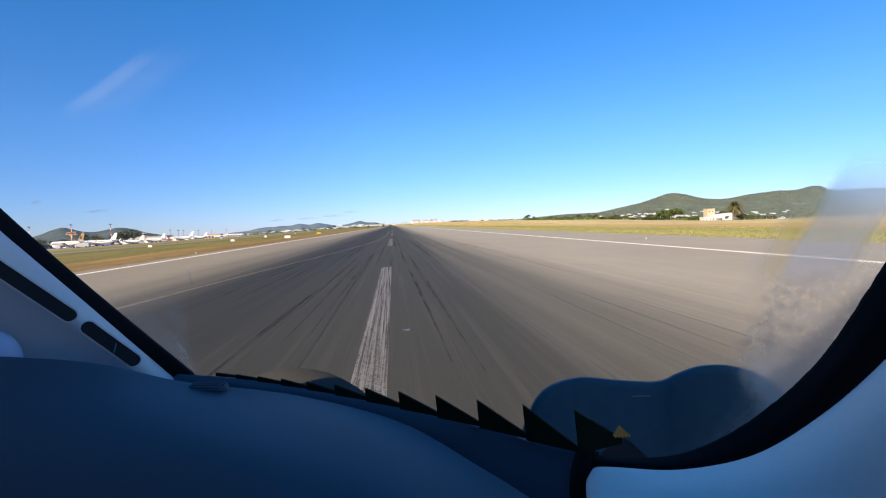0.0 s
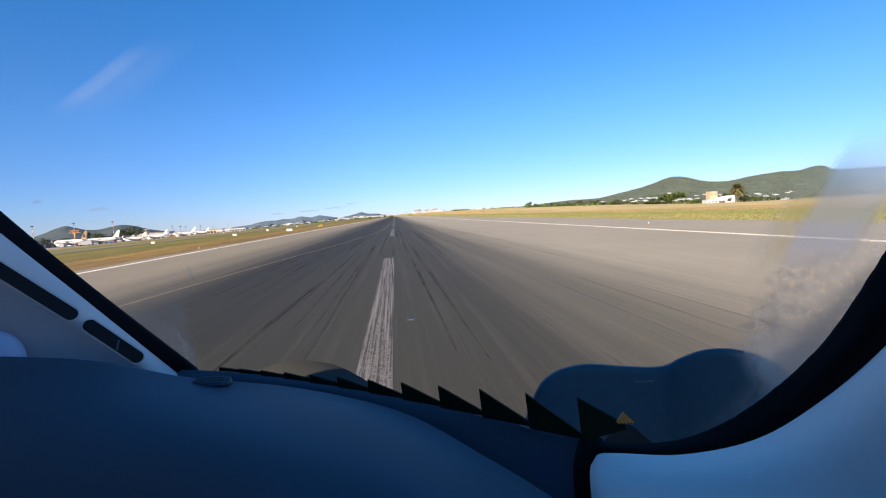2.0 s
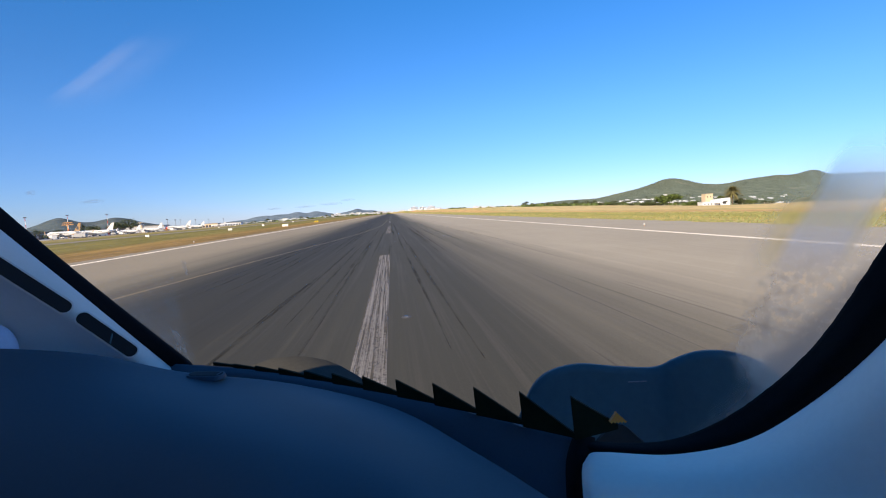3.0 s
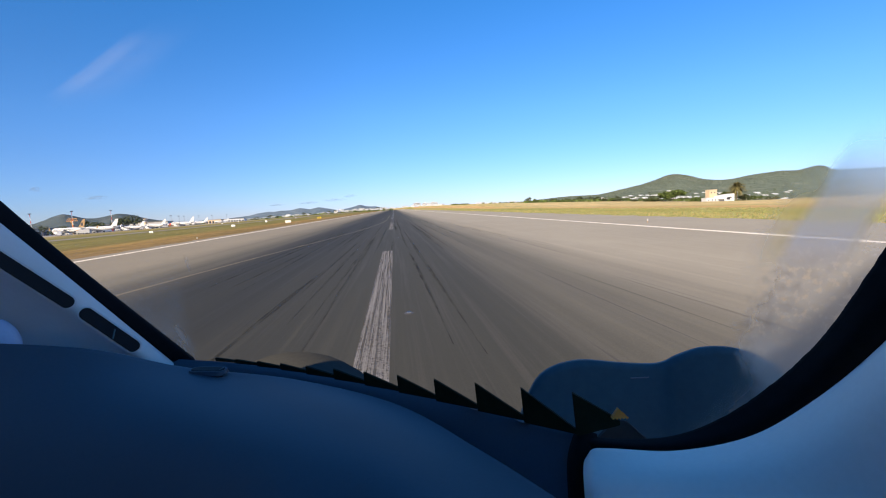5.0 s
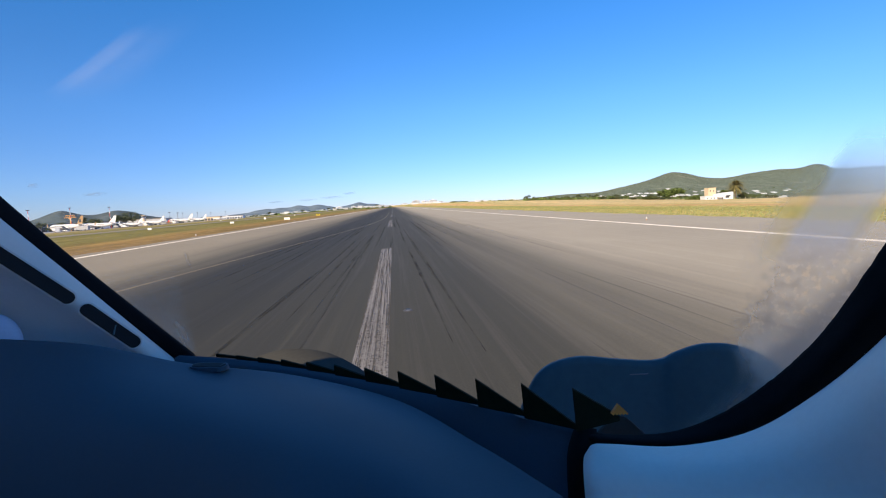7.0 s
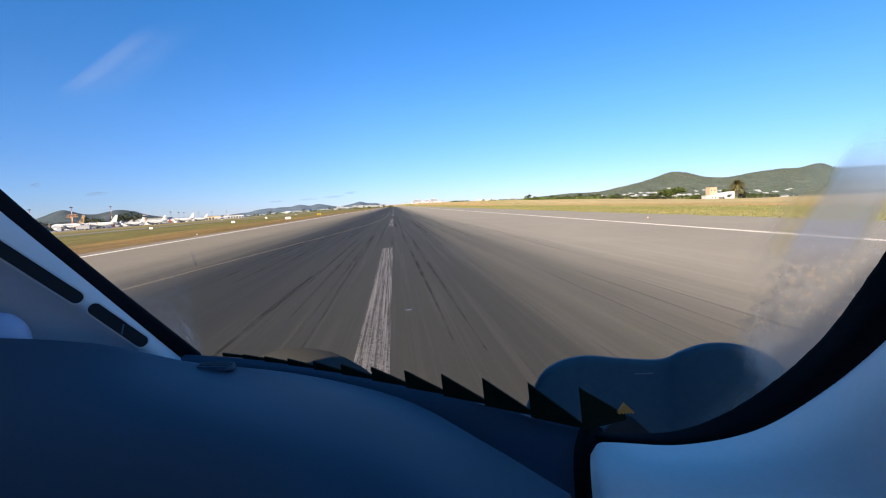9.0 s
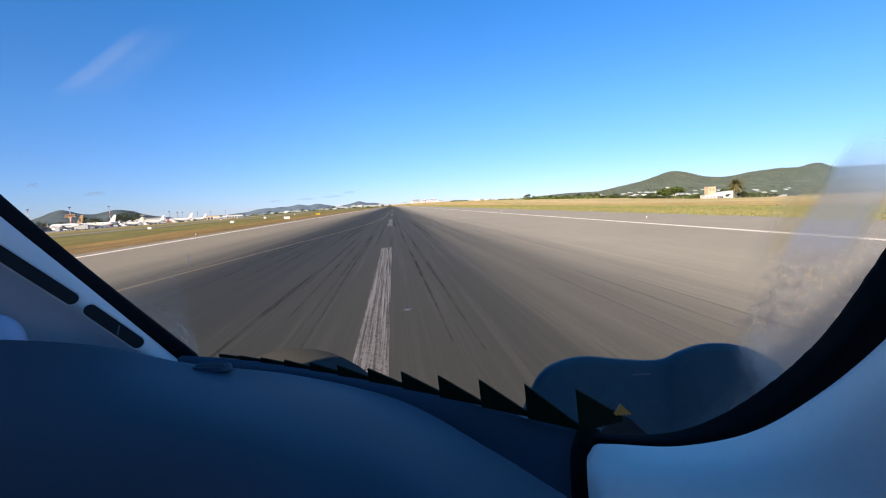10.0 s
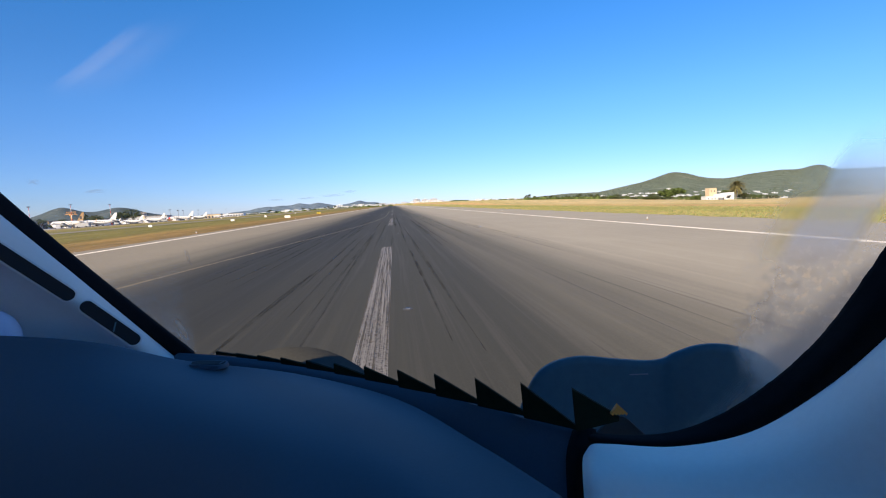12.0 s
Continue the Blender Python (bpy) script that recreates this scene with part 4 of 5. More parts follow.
def windscreen():
    ob = holder("window_1", DECK, "curved windscreen pane with dried smears and a toothed sealant edge", "windscreen", kind="structure")
    first_rail = [(-1.156, 0.897, -0.319), (-0.383, 0.817, -0.310), (0.061, 0.588, -0.315), (0.298, 0.440, -0.331), (0.541, 0.316, -0.301)]
    second_rail = [(-1.046, 0.864, 0.061), (-0.334, 0.785, 0.023), (0.078, 0.598, -0.000), (0.319, 0.470, -0.014), (0.559, 0.343, -0.028)]
    third_rail = [(-0.850, 0.763, 0.460), (-0.245, 0.675, 0.414), (0.087, 0.530, 0.329), (0.292, 0.432, 0.271), (0.518, 0.331, 0.212)]
    rows = [first_rail, second_rail, third_rail]
    pane = part("pane", loft(rows, 60, 40, 0.0, uv="pane"), M_GLASS, ob, "clear glass with smears", smooth=True)
    pane.visible_shadow = False
    # row of saw teeth of sealant that grow towards the side post
    a, b = Vector((-0.344, 0.770, -0.233)), Vector((0.163, 0.394, -0.223))
    n = 12
    up = Vector((-0.06, 0.05, 1)).normalized()
    for k in range(1, n + 1):
        p = a.lerp(b, k / n) + up * 0.044 * k / n * (1 - k / n)
        q = a.lerp(b, (k + 1) / n) + up * 0.044 * (k + 1) / n * (1 - (k + 1) / n) if k < n else Vector((0.206, 0.391, -0.217))
        h = 0.001 + 0.035 * (k / n) ** 2.3
        bm = bmesh.new()
        tri = [p - up * (0.004 + 0.003 * k / n), q - up * (0.003 + 0.002 * k / n), q, p + up * h]
        out = Vector((0.25, 0.9, 0.1)).normalized() * 0.003
        f = [bm.verts.new(t) for t in tri]
        g = [bm.verts.new(t + out) for t in tri]
        bm.faces.new(f)
        bm.faces.new(g[::-1])
        for i in range(4):
            bm.faces.new((f[i], f[i - 1], g[i - 1], g[i]))
        part("sealant_tooth", bm, M_TOOTH, ob)
    # toothed amber corner: apex, then a zigzag foot
    apex, foot_a, foot_b = Vector((0.203, 0.387, -0.203)), Vector((0.196, 0.387, -0.212)), Vector((0.212, 0.385, -0.212))
    bm = bmesh.new()
    outline = [apex] + [foot_a.lerp(foot_b, k / 10) - up * (0.0016 if k % 2 else 0.0) for k in range(11)]
    deep = Vector((0, 0.003, 0))
    f = [bm.verts.new(p) for p in outline]
    g = [bm.verts.new(p + deep) for p in outline]
    bm.faces.new(f)
    bm.faces.new(g[::-1])
    for i in range(len(f)):
        bm.faces.new((f[i], f[i - 1], g[i - 1], g[i]))
    part("amber_tab", bm, M_AMBER, ob, "small amber tab")
    return ob


windscreen()


def lobed_sheet():
    """Made-up sheet for the dark lobed shape outside the pane, by the foot of the side post."""
    ob = holder("wiper_cover", DECK, "dark navy two-lobed shape outside the windscreen corner", "wiper cover")
    first_rail = [(0.137, 0.557, -0.339), (0.166, 0.562, -0.265), (0.192, 0.562, -0.232), (0.238, 0.559, -0.220), (0.293, 0.552, -0.226), (0.342, 0.547, -0.230), (0.366, 0.540, -0.219), (0.401, 0.533, -0.208), (0.442, 0.523, -0.210), (0.481, 0.512, -0.229), (0.518, 0.499, -0.273)]
    third_rail = [(0.168, 0.550, -0.379), (0.199, 0.547, -0.373), (0.222, 0.544, -0.374), (0.252, 0.541, -0.376), (0.290, 0.537, -0.378), (0.332, 0.532, -0.380), (0.359, 0.525, -0.379), (0.390, 0.516, -0.377), (0.424, 0.508, -0.375), (0.457, 0.500, -0.371), (0.490, 0.492, -0.364)]
    second_rail = [tuple(Vector(p).lerp(Vector(q), 0.5)) for p, q in zip(first_rail, third_rail)]
    rows = [first_rail, second_rail, third_rail]
    part("cover", loft(rows, 70, 18, 0.01), M_NAVY_MATT, ob, smooth=True)
    first_rail = [(0.207, 0.455, -0.279), (0.223, 0.455, -0.262), (0.242, 0.454, -0.252), (0.261, 0.450, -0.268), (0.279, 0.446, -0.288)]
    second_rail = [(0.210, 0.458, -0.291), (0.226, 0.457, -0.292), (0.243, 0.455, -0.292), (0.263, 0.453, -0.294), (0.282, 0.450, -0.295)]
    rows = [first_rail, second_rail]
    part("flap", loft(rows, 20, 6, 0.003), M_FLAP, ob, "dull dark triangular flap")
    a, b = Vector((0.290, 0.522, -0.234)), Vector((0.313, 0.519, -0.234))
    part("clip", tube(bmesh.new(), a, b, 0.0008, 0.0008, 6), M_STEEL, ob)


lobed_sheet()


def nose():
    """The plain shell that carries the flight deck: barrel, nose cone, deck, bulkhead and nose wheel."""
    ob = holder("aircraft_shell", Matrix.Translation((0, 0, 0)), "plain closed aircraft nose shell standing on its nose wheel", "aircraft", kind="structure")
    cx, seg = 0.23, 48
    # nose cone: (along, centre height, half width, half height)
    rings = [(0.64, 1.42, 1.28, 0.46), (0.9, 1.40, 1.12, 0.52), (1.2, 1.39, 0.92, 0.60), (1.50, 1.43, 0.67, 0.71), (1.75, 1.42, 0.50, 0.75), (1.95, 1.39, 0.43, 0.71), (2.2, 1.28, 0.40, 0.50), (2.42, 1.20, 0.24, 0.30), (2.55, 1.15, 0.06, 0.08)]
    bm = bmesh.new()
    prev = None
    for y, z, rx, rz in rings:
        row = [bm.verts.new((0.16 + 1.06 * rx * math.cos(math.tau * k / seg), y, z - 0.008 + rz * math.sin(math.tau * k / seg))) for k in range(seg)]
        if prev:
            for k in range(seg):
                bm.faces.new((prev[k - 1], prev[k], row[k], row[k - 1]))
        prev = row
    bm.faces.new(prev)
    part("nose_cone", bm, M_NOSE, ob, "dull dark grey nose cone", smooth=True)
    # unseen barrel, its windscreen and side openings cut to steer light onto the deck
    bm = bmesh.new()
    ys = [-2.6 + 0.1 * k for k in range(33)]
    prev = None
    for y in ys:
        row = []
        for k in range(seg):
            a = math.tau * k / seg
            t = smooth(0.3, 0.62, y)
            row.append(bm.verts.new((cx + (1.38 - 0.1 * t) * math.cos(a), y, (2.15 - 0.5 * t) + (1.2 - 0.72 * t if math.sin(a) < 0 else 1.2 - 0.3 * t) * math.sin(a))))
        if prev:
            for k in range(seg):
                quad = (prev[k - 1], prev[k], row[k], row[k - 1])
                mid = sum((v.co for v in quad), Vector()) / 4
                side_light_opening = mid.x > 0 and mid.y > -2.3 and 2.0 < mid.z < 3.25
                screen = mid.y > (0.45 if mid.x < -0.4 else 0.15 if mid.x < 0.3 else -0.25) and mid.z > 1.75
                if not (side_light_opening or screen):
                    bm.faces.new(quad)
        prev = row
    bmesh.ops.delete(bm, geom=[v for v in bm.verts if not v.link_faces], context="VERTS")
    bmesh.ops.solidify(bm, geom=bm.faces[:], thickness=0.03)
    part("barrel", bm, M_SHELL, ob)
    bm = bmesh.new()
    bmesh.ops.create_cone(bm, cap_ends=True, segments=seg, radius1=1.0, radius2=1.0, depth=0.05, matrix=Matrix.Translation((cx, -2.6, 2.15)) @ Matrix.Rotation(math.pi / 2, 4, "X") @ Matrix.Diagonal((1.38, 1.2, 1, 1)))
    part("rear_bulkhead", bm, M_SHELL, ob)
    # unseen panels added overhead and beyond the pillar to keep skylight off the hood
    lift = lambda rail: [tuple(Vector(p) + EYE) for p in rail]
    rows = [lift(r) for r in ([(-0.46, 0.06, 0.66), (-0.20, 0.06, 0.67), (0.05, 0.06, 0.66)], [(-0.42, 0.54, 0.56), (-0.20, 0.52, 0.56), (0.03, 0.46, 0.55)])]
    part("overhead_light_blocker", loft(rows, 10, 6, 0.02), M_SHELL, ob, smooth=True)
    rows = [lift(r) for r in ([(-0.71, 0.70, -0.36), (-0.72, 0.71, 0.05), (-0.86, 0.77, 0.46)], [(-1.18, 0.60, -0.36), (-1.28, 0.52, 0.05), (-1.36, 0.30, 0.32)])]
    part("side_light_blocker", loft(rows, 16, 8, 0.02), M_SHELL, ob, smooth=True)
    part("deck_floor", boxed(-0.85, -2.6, 1.16, 1.25, 0.6, 1.2), M_SHELL, ob)
    part("nose_leg", tube(bmesh.new(), (0.2, -0.6, 0.3), (0.2, -0.6, 1.17), 0.07, 0.09, 16), M_STEEL, ob)
    for s in (-0.17, 0.17):
        bm = bmesh.new()
        bmesh.ops.create_cone(bm, cap_ends=True, segments=28, radius1=0.32, radius2=0.32, depth=0.18, matrix=pose(0.2 + s, -0.6, 0.34, 0, 90, 0))
        bmesh.ops.bevel(bm, geom=[e for e in bm.edges if len(e.link_faces) == 2 and any(len(f.verts) > 4 for f in e.link_faces)], offset=0.04, segments=3, affect="EDGES")
        part("nose_wheel", bm, M_TYRE, ob)
    return ob


nose()


# ---- trees and shrubs ----
def crown(lumps, count, size, seed):
    """Many small leaf clumps scattered over a few uneven lumps: (x, y, z, rx, ry, rz)."""
    rnd = random.Random(seed)
    bm = bmesh.new()
    for _ in range(count):
        x, y, z, rx, ry, rz = lumps[rnd.randrange(len(lumps))]
        d = Vector((rnd.gauss(0, 1), rnd.gauss(0, 1), rnd.gauss(0, 1))).normalized() * rnd.uniform(0.55, 1.08)
        c = Vector((x + d.x * rx, y + d.y * ry, z + d.z * rz))
        s = size * rnd.uniform(0.5, 1.4)
        vs = [bm.verts.new(c + Vector((rnd.uniform(-1, 1), rnd.uniform(-1, 1), rnd.uniform(-0.8, 0.8))) * s) for _ in range(4)]
        for tri in ((0, 1, 2), (0, 2, 3), (0, 3, 1), (1, 3, 2)):
            bm.faces.new([vs[i] for i in tri])
    return bm


def tree(name, x, y, h, w, material, label, seed, group=""):
    rnd = random.Random(seed)
    ob = holder(name, Matrix.Translation((x, y, land(x, y) - 0.15)), label, "tree", group)
    bm = bmesh.new()
    tube(bm, (0, 0, 0), (0.05 * w, 0, h * 0.45), h * 0.035, h * 0.022, 8)
    lumps = []
    for k in range(6):
        an = k * 2.4 + rnd.random()
        rr = w * rnd.uniform(0.12, 0.34)
        top = (math.cos(an) * rr, math.sin(an) * rr, h * rnd.uniform(0.5, 0.84))
        tube(bm, (0.03 * w, 0, h * 0.36), top, h * 0.016, h * 0.006, 5)
        lumps.append((*top, w * rnd.uniform(0.18, 0.3), w * rnd.uniform(0.18, 0.3), h * rnd.uniform(0.13, 0.2)))
    part("trunk", bm, M_BARK, ob)
    part("crown", crown(lumps, 1300 if h > 7.9 and not group else 420, w * 0.05, seed), material, ob)
    return ob


def shrub(x, y, h, w, material, label, seed):
    rnd = random.Random(seed)
    ob = holder("shrub", Matrix.Translation((x, y, land(x, y) - 0.1)), label, "shrub", "shrubs")
    lumps = [(rnd.uniform(-0.4, 0.4) * w, rnd.uniform(-0.3, 0.3) * w, h * rnd.uniform(0.3, 0.6), w * 0.25, w * 0.25, h * 0.38) for _ in range(6)]
    bm = bmesh.new()
    for k in range(5):
        tube(bm, (0, 0, 0), (rnd.uniform(-0.3, 0.3) * w, rnd.uniform(-0.2, 0.2) * w, h * 0.6), 0.08, 0.03, 5)
    part("stems", bm, M_BARK, ob)
    part("foliage", crown(lumps, 800, w * 0.045, seed), material, ob)
    return ob


def palm(x, y, h):
    ob = holder("palm_tree", Matrix.Translation((x, y, land(x, y) - 0.2)), "stout date palm with a shaggy brown-green head", "palm tree")
    rnd = random.Random(5)
    bm = bmesh.new()
    for k in range(10):
        tube(bm, (0, 0, h * 0.06 * k), (0, 0, h * 0.06 * (k + 1) + 0.1), 0.42 - 0.012 * k, 0.48 - 0.012 * k, 10)
    part("trunk", bm, M_BARK, ob)
    bm = bmesh.new()
    top = Vector((0, 0, h * 0.62))
    for k in range(260):
        an, el = rnd.uniform(0, math.tau), rnd.uniform(-0.9, 1.45)
        ln = h * rnd.uniform(0.32, 0.44)
        d = Vector((math.cos(an) * math.cos(el), math.sin(an) * math.cos(el), math.sin(el)))
        side = d.cross(Vector((0, 0, 1)))
        side = side.normalized() if side.length > 0.1 else Vector((1, 0, 0))
        pts = []
        for j in range(7):
            t = j / 6
            c = top + d * ln * t - Vector((0, 0, 1)) * ln * 0.42 * t * t
            wd = 0.5 * math.sin(math.pi * min(1, t * 0.9 + 0.1)) + 0.03
            pts.append((bm.verts.new(c - side * wd - Vector((0, 0, 0.12 * wd))), bm.verts.new(c + Vector((0, 0, 0.1))), bm.verts.new(c + side * wd)))
        for p, q in zip(pts, pts[1:]):
            bm.faces.new((p[0], p[1], q[1], q[0]))
            bm.faces.new((p[1], p[2], q[2], q[1]))
    part("fronds", bm, M_PALM, ob)


# ---- buildings ----
def windows_on(parent, xs, zs, y, w, h):
    for z in zs:
        for x in xs:
            part("window", boxed(x - w / 2, y - 0.06, z, x + w / 2, y + 0.02, z + h), M_WINDOW, parent)


def villa(name, w, d, h, storeys, wall, label, group, wing=0.5):
    """A flat-roofed house with a lower wing, parapets and window openings; its front looks along -y."""
    ob = holder(name, Matrix.Identity(4), label, "house", group)
    bm = boxed(-w / 2, -d / 2, -4, w / 2, d / 2, h)
    box(bm, -w / 2 - 0.1, -d / 2 - 0.1, h, w / 2 + 0.1, d / 2 + 0.1, h + 0.5)
    if wing:
        box(bm, w / 2, -d / 2 + 1, -4, w / 2 + w * wing, d / 2, h * 0.55)
        box(bm, w / 2 + 0.02, -d / 2 + 0.9, h * 0.55, w / 2 + w * wing + 0.1, d / 2 + 0.1, h * 0.55 + 0.4)
    part("wall", bm, wall, ob)
    part("roof", boxed(-w / 2 + 0.3, -d / 2 + 0.3, h + 0.3, w / 2 - 0.3, d / 2 - 0.3, h + 0.53), M_ROOF, ob)
    n = max(2, int(w / 4))
    windows_on(ob, [-w / 2 + w * (k + 0.5) / n for k in range(n)], [1.0 + 3.0 * k for k in range(storeys)], -d / 2, 1.3, 1.5)
    return ob


def apartment(w, d, storeys, label):
    """A white hotel slab with rows of recessed balconies and a stair head on the roof."""
    ob = holder("apartment_block", Matrix.Identity(4), label, "apartment block", "apartment blocks")
    h = storeys * 3.1
    part("wall", boxed(-w / 2, -d / 2, -8, w / 2, d / 2, h), M_TOWN, ob)
    part("roof", boxed(-w / 2 - 0.4, -d / 2 - 0.4, h, w / 2 + 0.4, d / 2 + 0.4, h + 0.8), M_TOWN, ob)
    part("stair_head", boxed(-w * 0.12, -2, h + 0.8, w * 0.1, d / 3, h + 4), M_TOWN, ob)
    n = max(3, int(w / 5))
    for s in range(storeys):
        for k in range(n):
            x = -w / 2 + w * (k + 0.5) / n
            win = part("window", boxed(x - 1.1, -d / 2 - 0.08, s * 3.1 + 1.1, x + 1.1, -d / 2 + 0.05, s * 3.1 + 2.7), M_WINDOW, ob)
        part("balcony", boxed(-w / 2, -d / 2 - 1.2, s * 3.1, w / 2, -d / 2, s * 3.1 + 0.9), M_TOWN, ob)
    return ob


def settle(ob, x, y, turn, sc=1.0, first=False):
    m = Matrix.Translation((x, y, land(x, y))) @ Matrix.Rotation(turn, 4, "Z")
    if first:
        ob.matrix_world = m
        return ob
    keep = ob.scale.copy()
    ob.scale = (sc, sc, sc)
    c = copy_thing(ob, m)
    ob.scale = keep
    return c


def roadside_house():
    """White low farmhouse with a painted gable, and a square cream tower behind it."""
    x, y = 296.7, 380.0
    ob = holder("farmhouse", Matrix.Translation((x, y, land(x, y))) @ Matrix.Diagonal((0.86, 0.86, 0.92, 1)), "white low farmhouse with a cream square tower beside the field", "house")
    bm = boxed(-15.5, -4, -1.5, -3, 4, 3.6)
    box(bm, -15.8, -4.2, 3.6, -2.9, 4.2, 4.0)
    part("wall", bm, M_WHITEWASH, ob, "low whitewashed range")
    bm = bmesh.new()
    prof = [(-3, -1.5), (16, -1.5), (16, 7.0), (8, 6.4), (-3, 5.2)]
    f = [bm.verts.new((px, -4.5, pz)) for px, pz in prof]
    g = [bm.verts.new((px, 5, pz)) for px, pz in prof]
    bm.faces.new(f)
    bm.faces.new(g[::-1])
    for i in range(5):
        bm.faces.new((f[i], f[i - 1], g[i - 1], g[i]))
    part("wall", bm, M_WHITEWASH, ob, "taller whitewashed range with a sloping parapet")
    part("tower", boxed(-8.0, 1.5, -1.5, 0.6, 8, 11.6, bevel=0.1), M_CREAM, ob, "square cream tower")
    part("tower_parapet", boxed(-8.2, 1.3, 11.6, 0.8, 8.2, 12.0), M_CREAM, ob)
    windows_on(ob, (-5.8, -2.0), (8.2,), 1.5, 0.9, 1.3)
    windows_on(ob, (-13, -9, -5.5), (1.0,), -4, 1.0, 1.2)
    for px, pz, w, h in ((9.5, 1.2, 3.2, 2.6), (11.6, 2.6, 2.0, 1.4), (7.8, 1.8, 1.6, 1.0)):
        part("mural_patch", boxed(px - w / 2, -4.56, pz, px + w / 2, -4.5, pz + h), M_DARK, ob, "dark painted mural patch")
    part("door", boxed(3.0, -4.56, -1.0, 4.2, -4.48, 1.9), M_BARK, ob)
    part("canopy", boxed(-3, -7.5, 1.9, 3, -4.5, 2.1), M_ROOF, ob)


roadside_house()
palm(319.2, 384, 21)
tree("olive_tree", 320.0, 400, 10, 9, M_LEAF, "leafy olive tree behind the farmhouse", 3)
tree("broad_tree", 278.9, 420, 11.5, 27, M_LEAF, "broad sunlit green tree at the field edge", 11)
tree("broad_tree", 279.4, 432, 8, 14, M_LEAF_DARK, "low green tree at the field edge", 12)
for k, (x, y, w, h) in enumerate(((260.9, 430, 12, 4), (281.9, 390, 14, 5), (287.7, 390, 9, 4), (319.3, 390, 10, 5), (332.8, 390, 15, 7), (345.6, 390, 12, 6), (360.4, 390, 11, 4.5), (263.5, 430, 12, 3.5), (267.0, 430, 9, 4))):
    shrub(x, y, h, w, M_LEAF if k % 2 else M_LEAF_DARK, "round green shrub at the edge of the dry field", 40 + k)

rnd = random.Random(33)
for k in range(15):
    y = rnd.uniform(440, 520)
    shrub(y * (0.475 + 0.013 * k + rnd.uniform(-0.005, 0.005)), y, rnd.uniform(2.2, 4.6), rnd.uniform(7, 13), M_LEAF if k % 3 == 0 else M_LEAF_DARK, "low green shrub in the hedge beyond the dry field", 60 + k)
settle(villa("farm_building", 36, 8, 3.0, 1, M_CREAM, "long low tan farm building beyond the dry field", "", 0.4), 418.0, 430, 0.05, first=True)

# villas at the foot of the eastern hill
VILLA = villa("hillside_villa", 17, 10, 6.2, 2, M_WHITEWASH, "small white flat-roofed villa on the wooded slope", "hillside villas")
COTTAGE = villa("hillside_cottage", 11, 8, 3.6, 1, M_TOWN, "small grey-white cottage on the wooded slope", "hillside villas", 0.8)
settle(VILLA, 915.8, 1450, 0.2, first=True)
settle(COTTAGE, 905.2, 1380, -0.1, first=True)
rnd = random.Random(21)
for k in range(60):
    y = rnd.uniform(1450, 1880)
    x = y * rnd.uniform(0.48, 0.98)
    settle(VILLA if rnd.random() < 0.65 else COTTAGE, x, y, rnd.uniform(-0.5, 0.5), rnd.uniform(0.7, 1.1))

# low buildings along the north-eastern field edge
SHED = villa("field_building", 34, 14, 6, 2, M_TOWN, "long white flat-roofed building behind the dry field", "field buildings", 0.6)
SHED.scale = (0.6, 0.6, 0.55)
settle(SHED, 197.0, 1000, 0.1, first=True)
SHED.scale = (0.6, 0.6, 0.55)
for x, y, sc in ((237.1, 1050, 0.45), (264.1, 980, 0.55), (253.7, 990, 0.35), (151.7, 1150, 0.4), (438.0, 900, 0.35)):
    settle(SHED, x, y, 0.15, sc)

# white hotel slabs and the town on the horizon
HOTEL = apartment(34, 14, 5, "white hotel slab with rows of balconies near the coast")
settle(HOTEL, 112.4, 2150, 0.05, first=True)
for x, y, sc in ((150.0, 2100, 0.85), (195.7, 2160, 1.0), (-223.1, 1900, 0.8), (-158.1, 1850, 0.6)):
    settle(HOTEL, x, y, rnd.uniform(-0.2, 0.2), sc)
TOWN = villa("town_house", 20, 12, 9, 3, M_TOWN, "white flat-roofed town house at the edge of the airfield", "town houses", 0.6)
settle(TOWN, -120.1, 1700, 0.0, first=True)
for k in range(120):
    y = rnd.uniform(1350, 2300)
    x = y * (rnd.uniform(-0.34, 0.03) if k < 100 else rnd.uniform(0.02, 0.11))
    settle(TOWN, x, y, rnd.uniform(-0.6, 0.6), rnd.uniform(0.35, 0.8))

# scattered dark pines and hedges
PINE = tree("pine_tree", 327.0, 900, 9, 9, M_LEAF_DARK, "dark rounded pine at the far field edge", 31, "far pines")
for k in range(150):
    if k < 90:
        y = rnd.uniform(650, 1900)
        x = y * rnd.uniform(0.30, 0.95)
    else:
        y = rnd.uniform(1000, 2200)
        x = -y * rnd.uniform(0.02, 0.55)
    m = Matrix.Translation((x, y, land(x, y) - 0.2)) @ Matrix.Rotation(rnd.uniform(0, 6), 4, "Z")
    sc = rnd.uniform(0.5, 1.2)
    PINE.scale = (sc * 1.2, sc * 1.2, sc)
    copy_thing(PINE, m)
PINE.scale = (1, 1, 1)


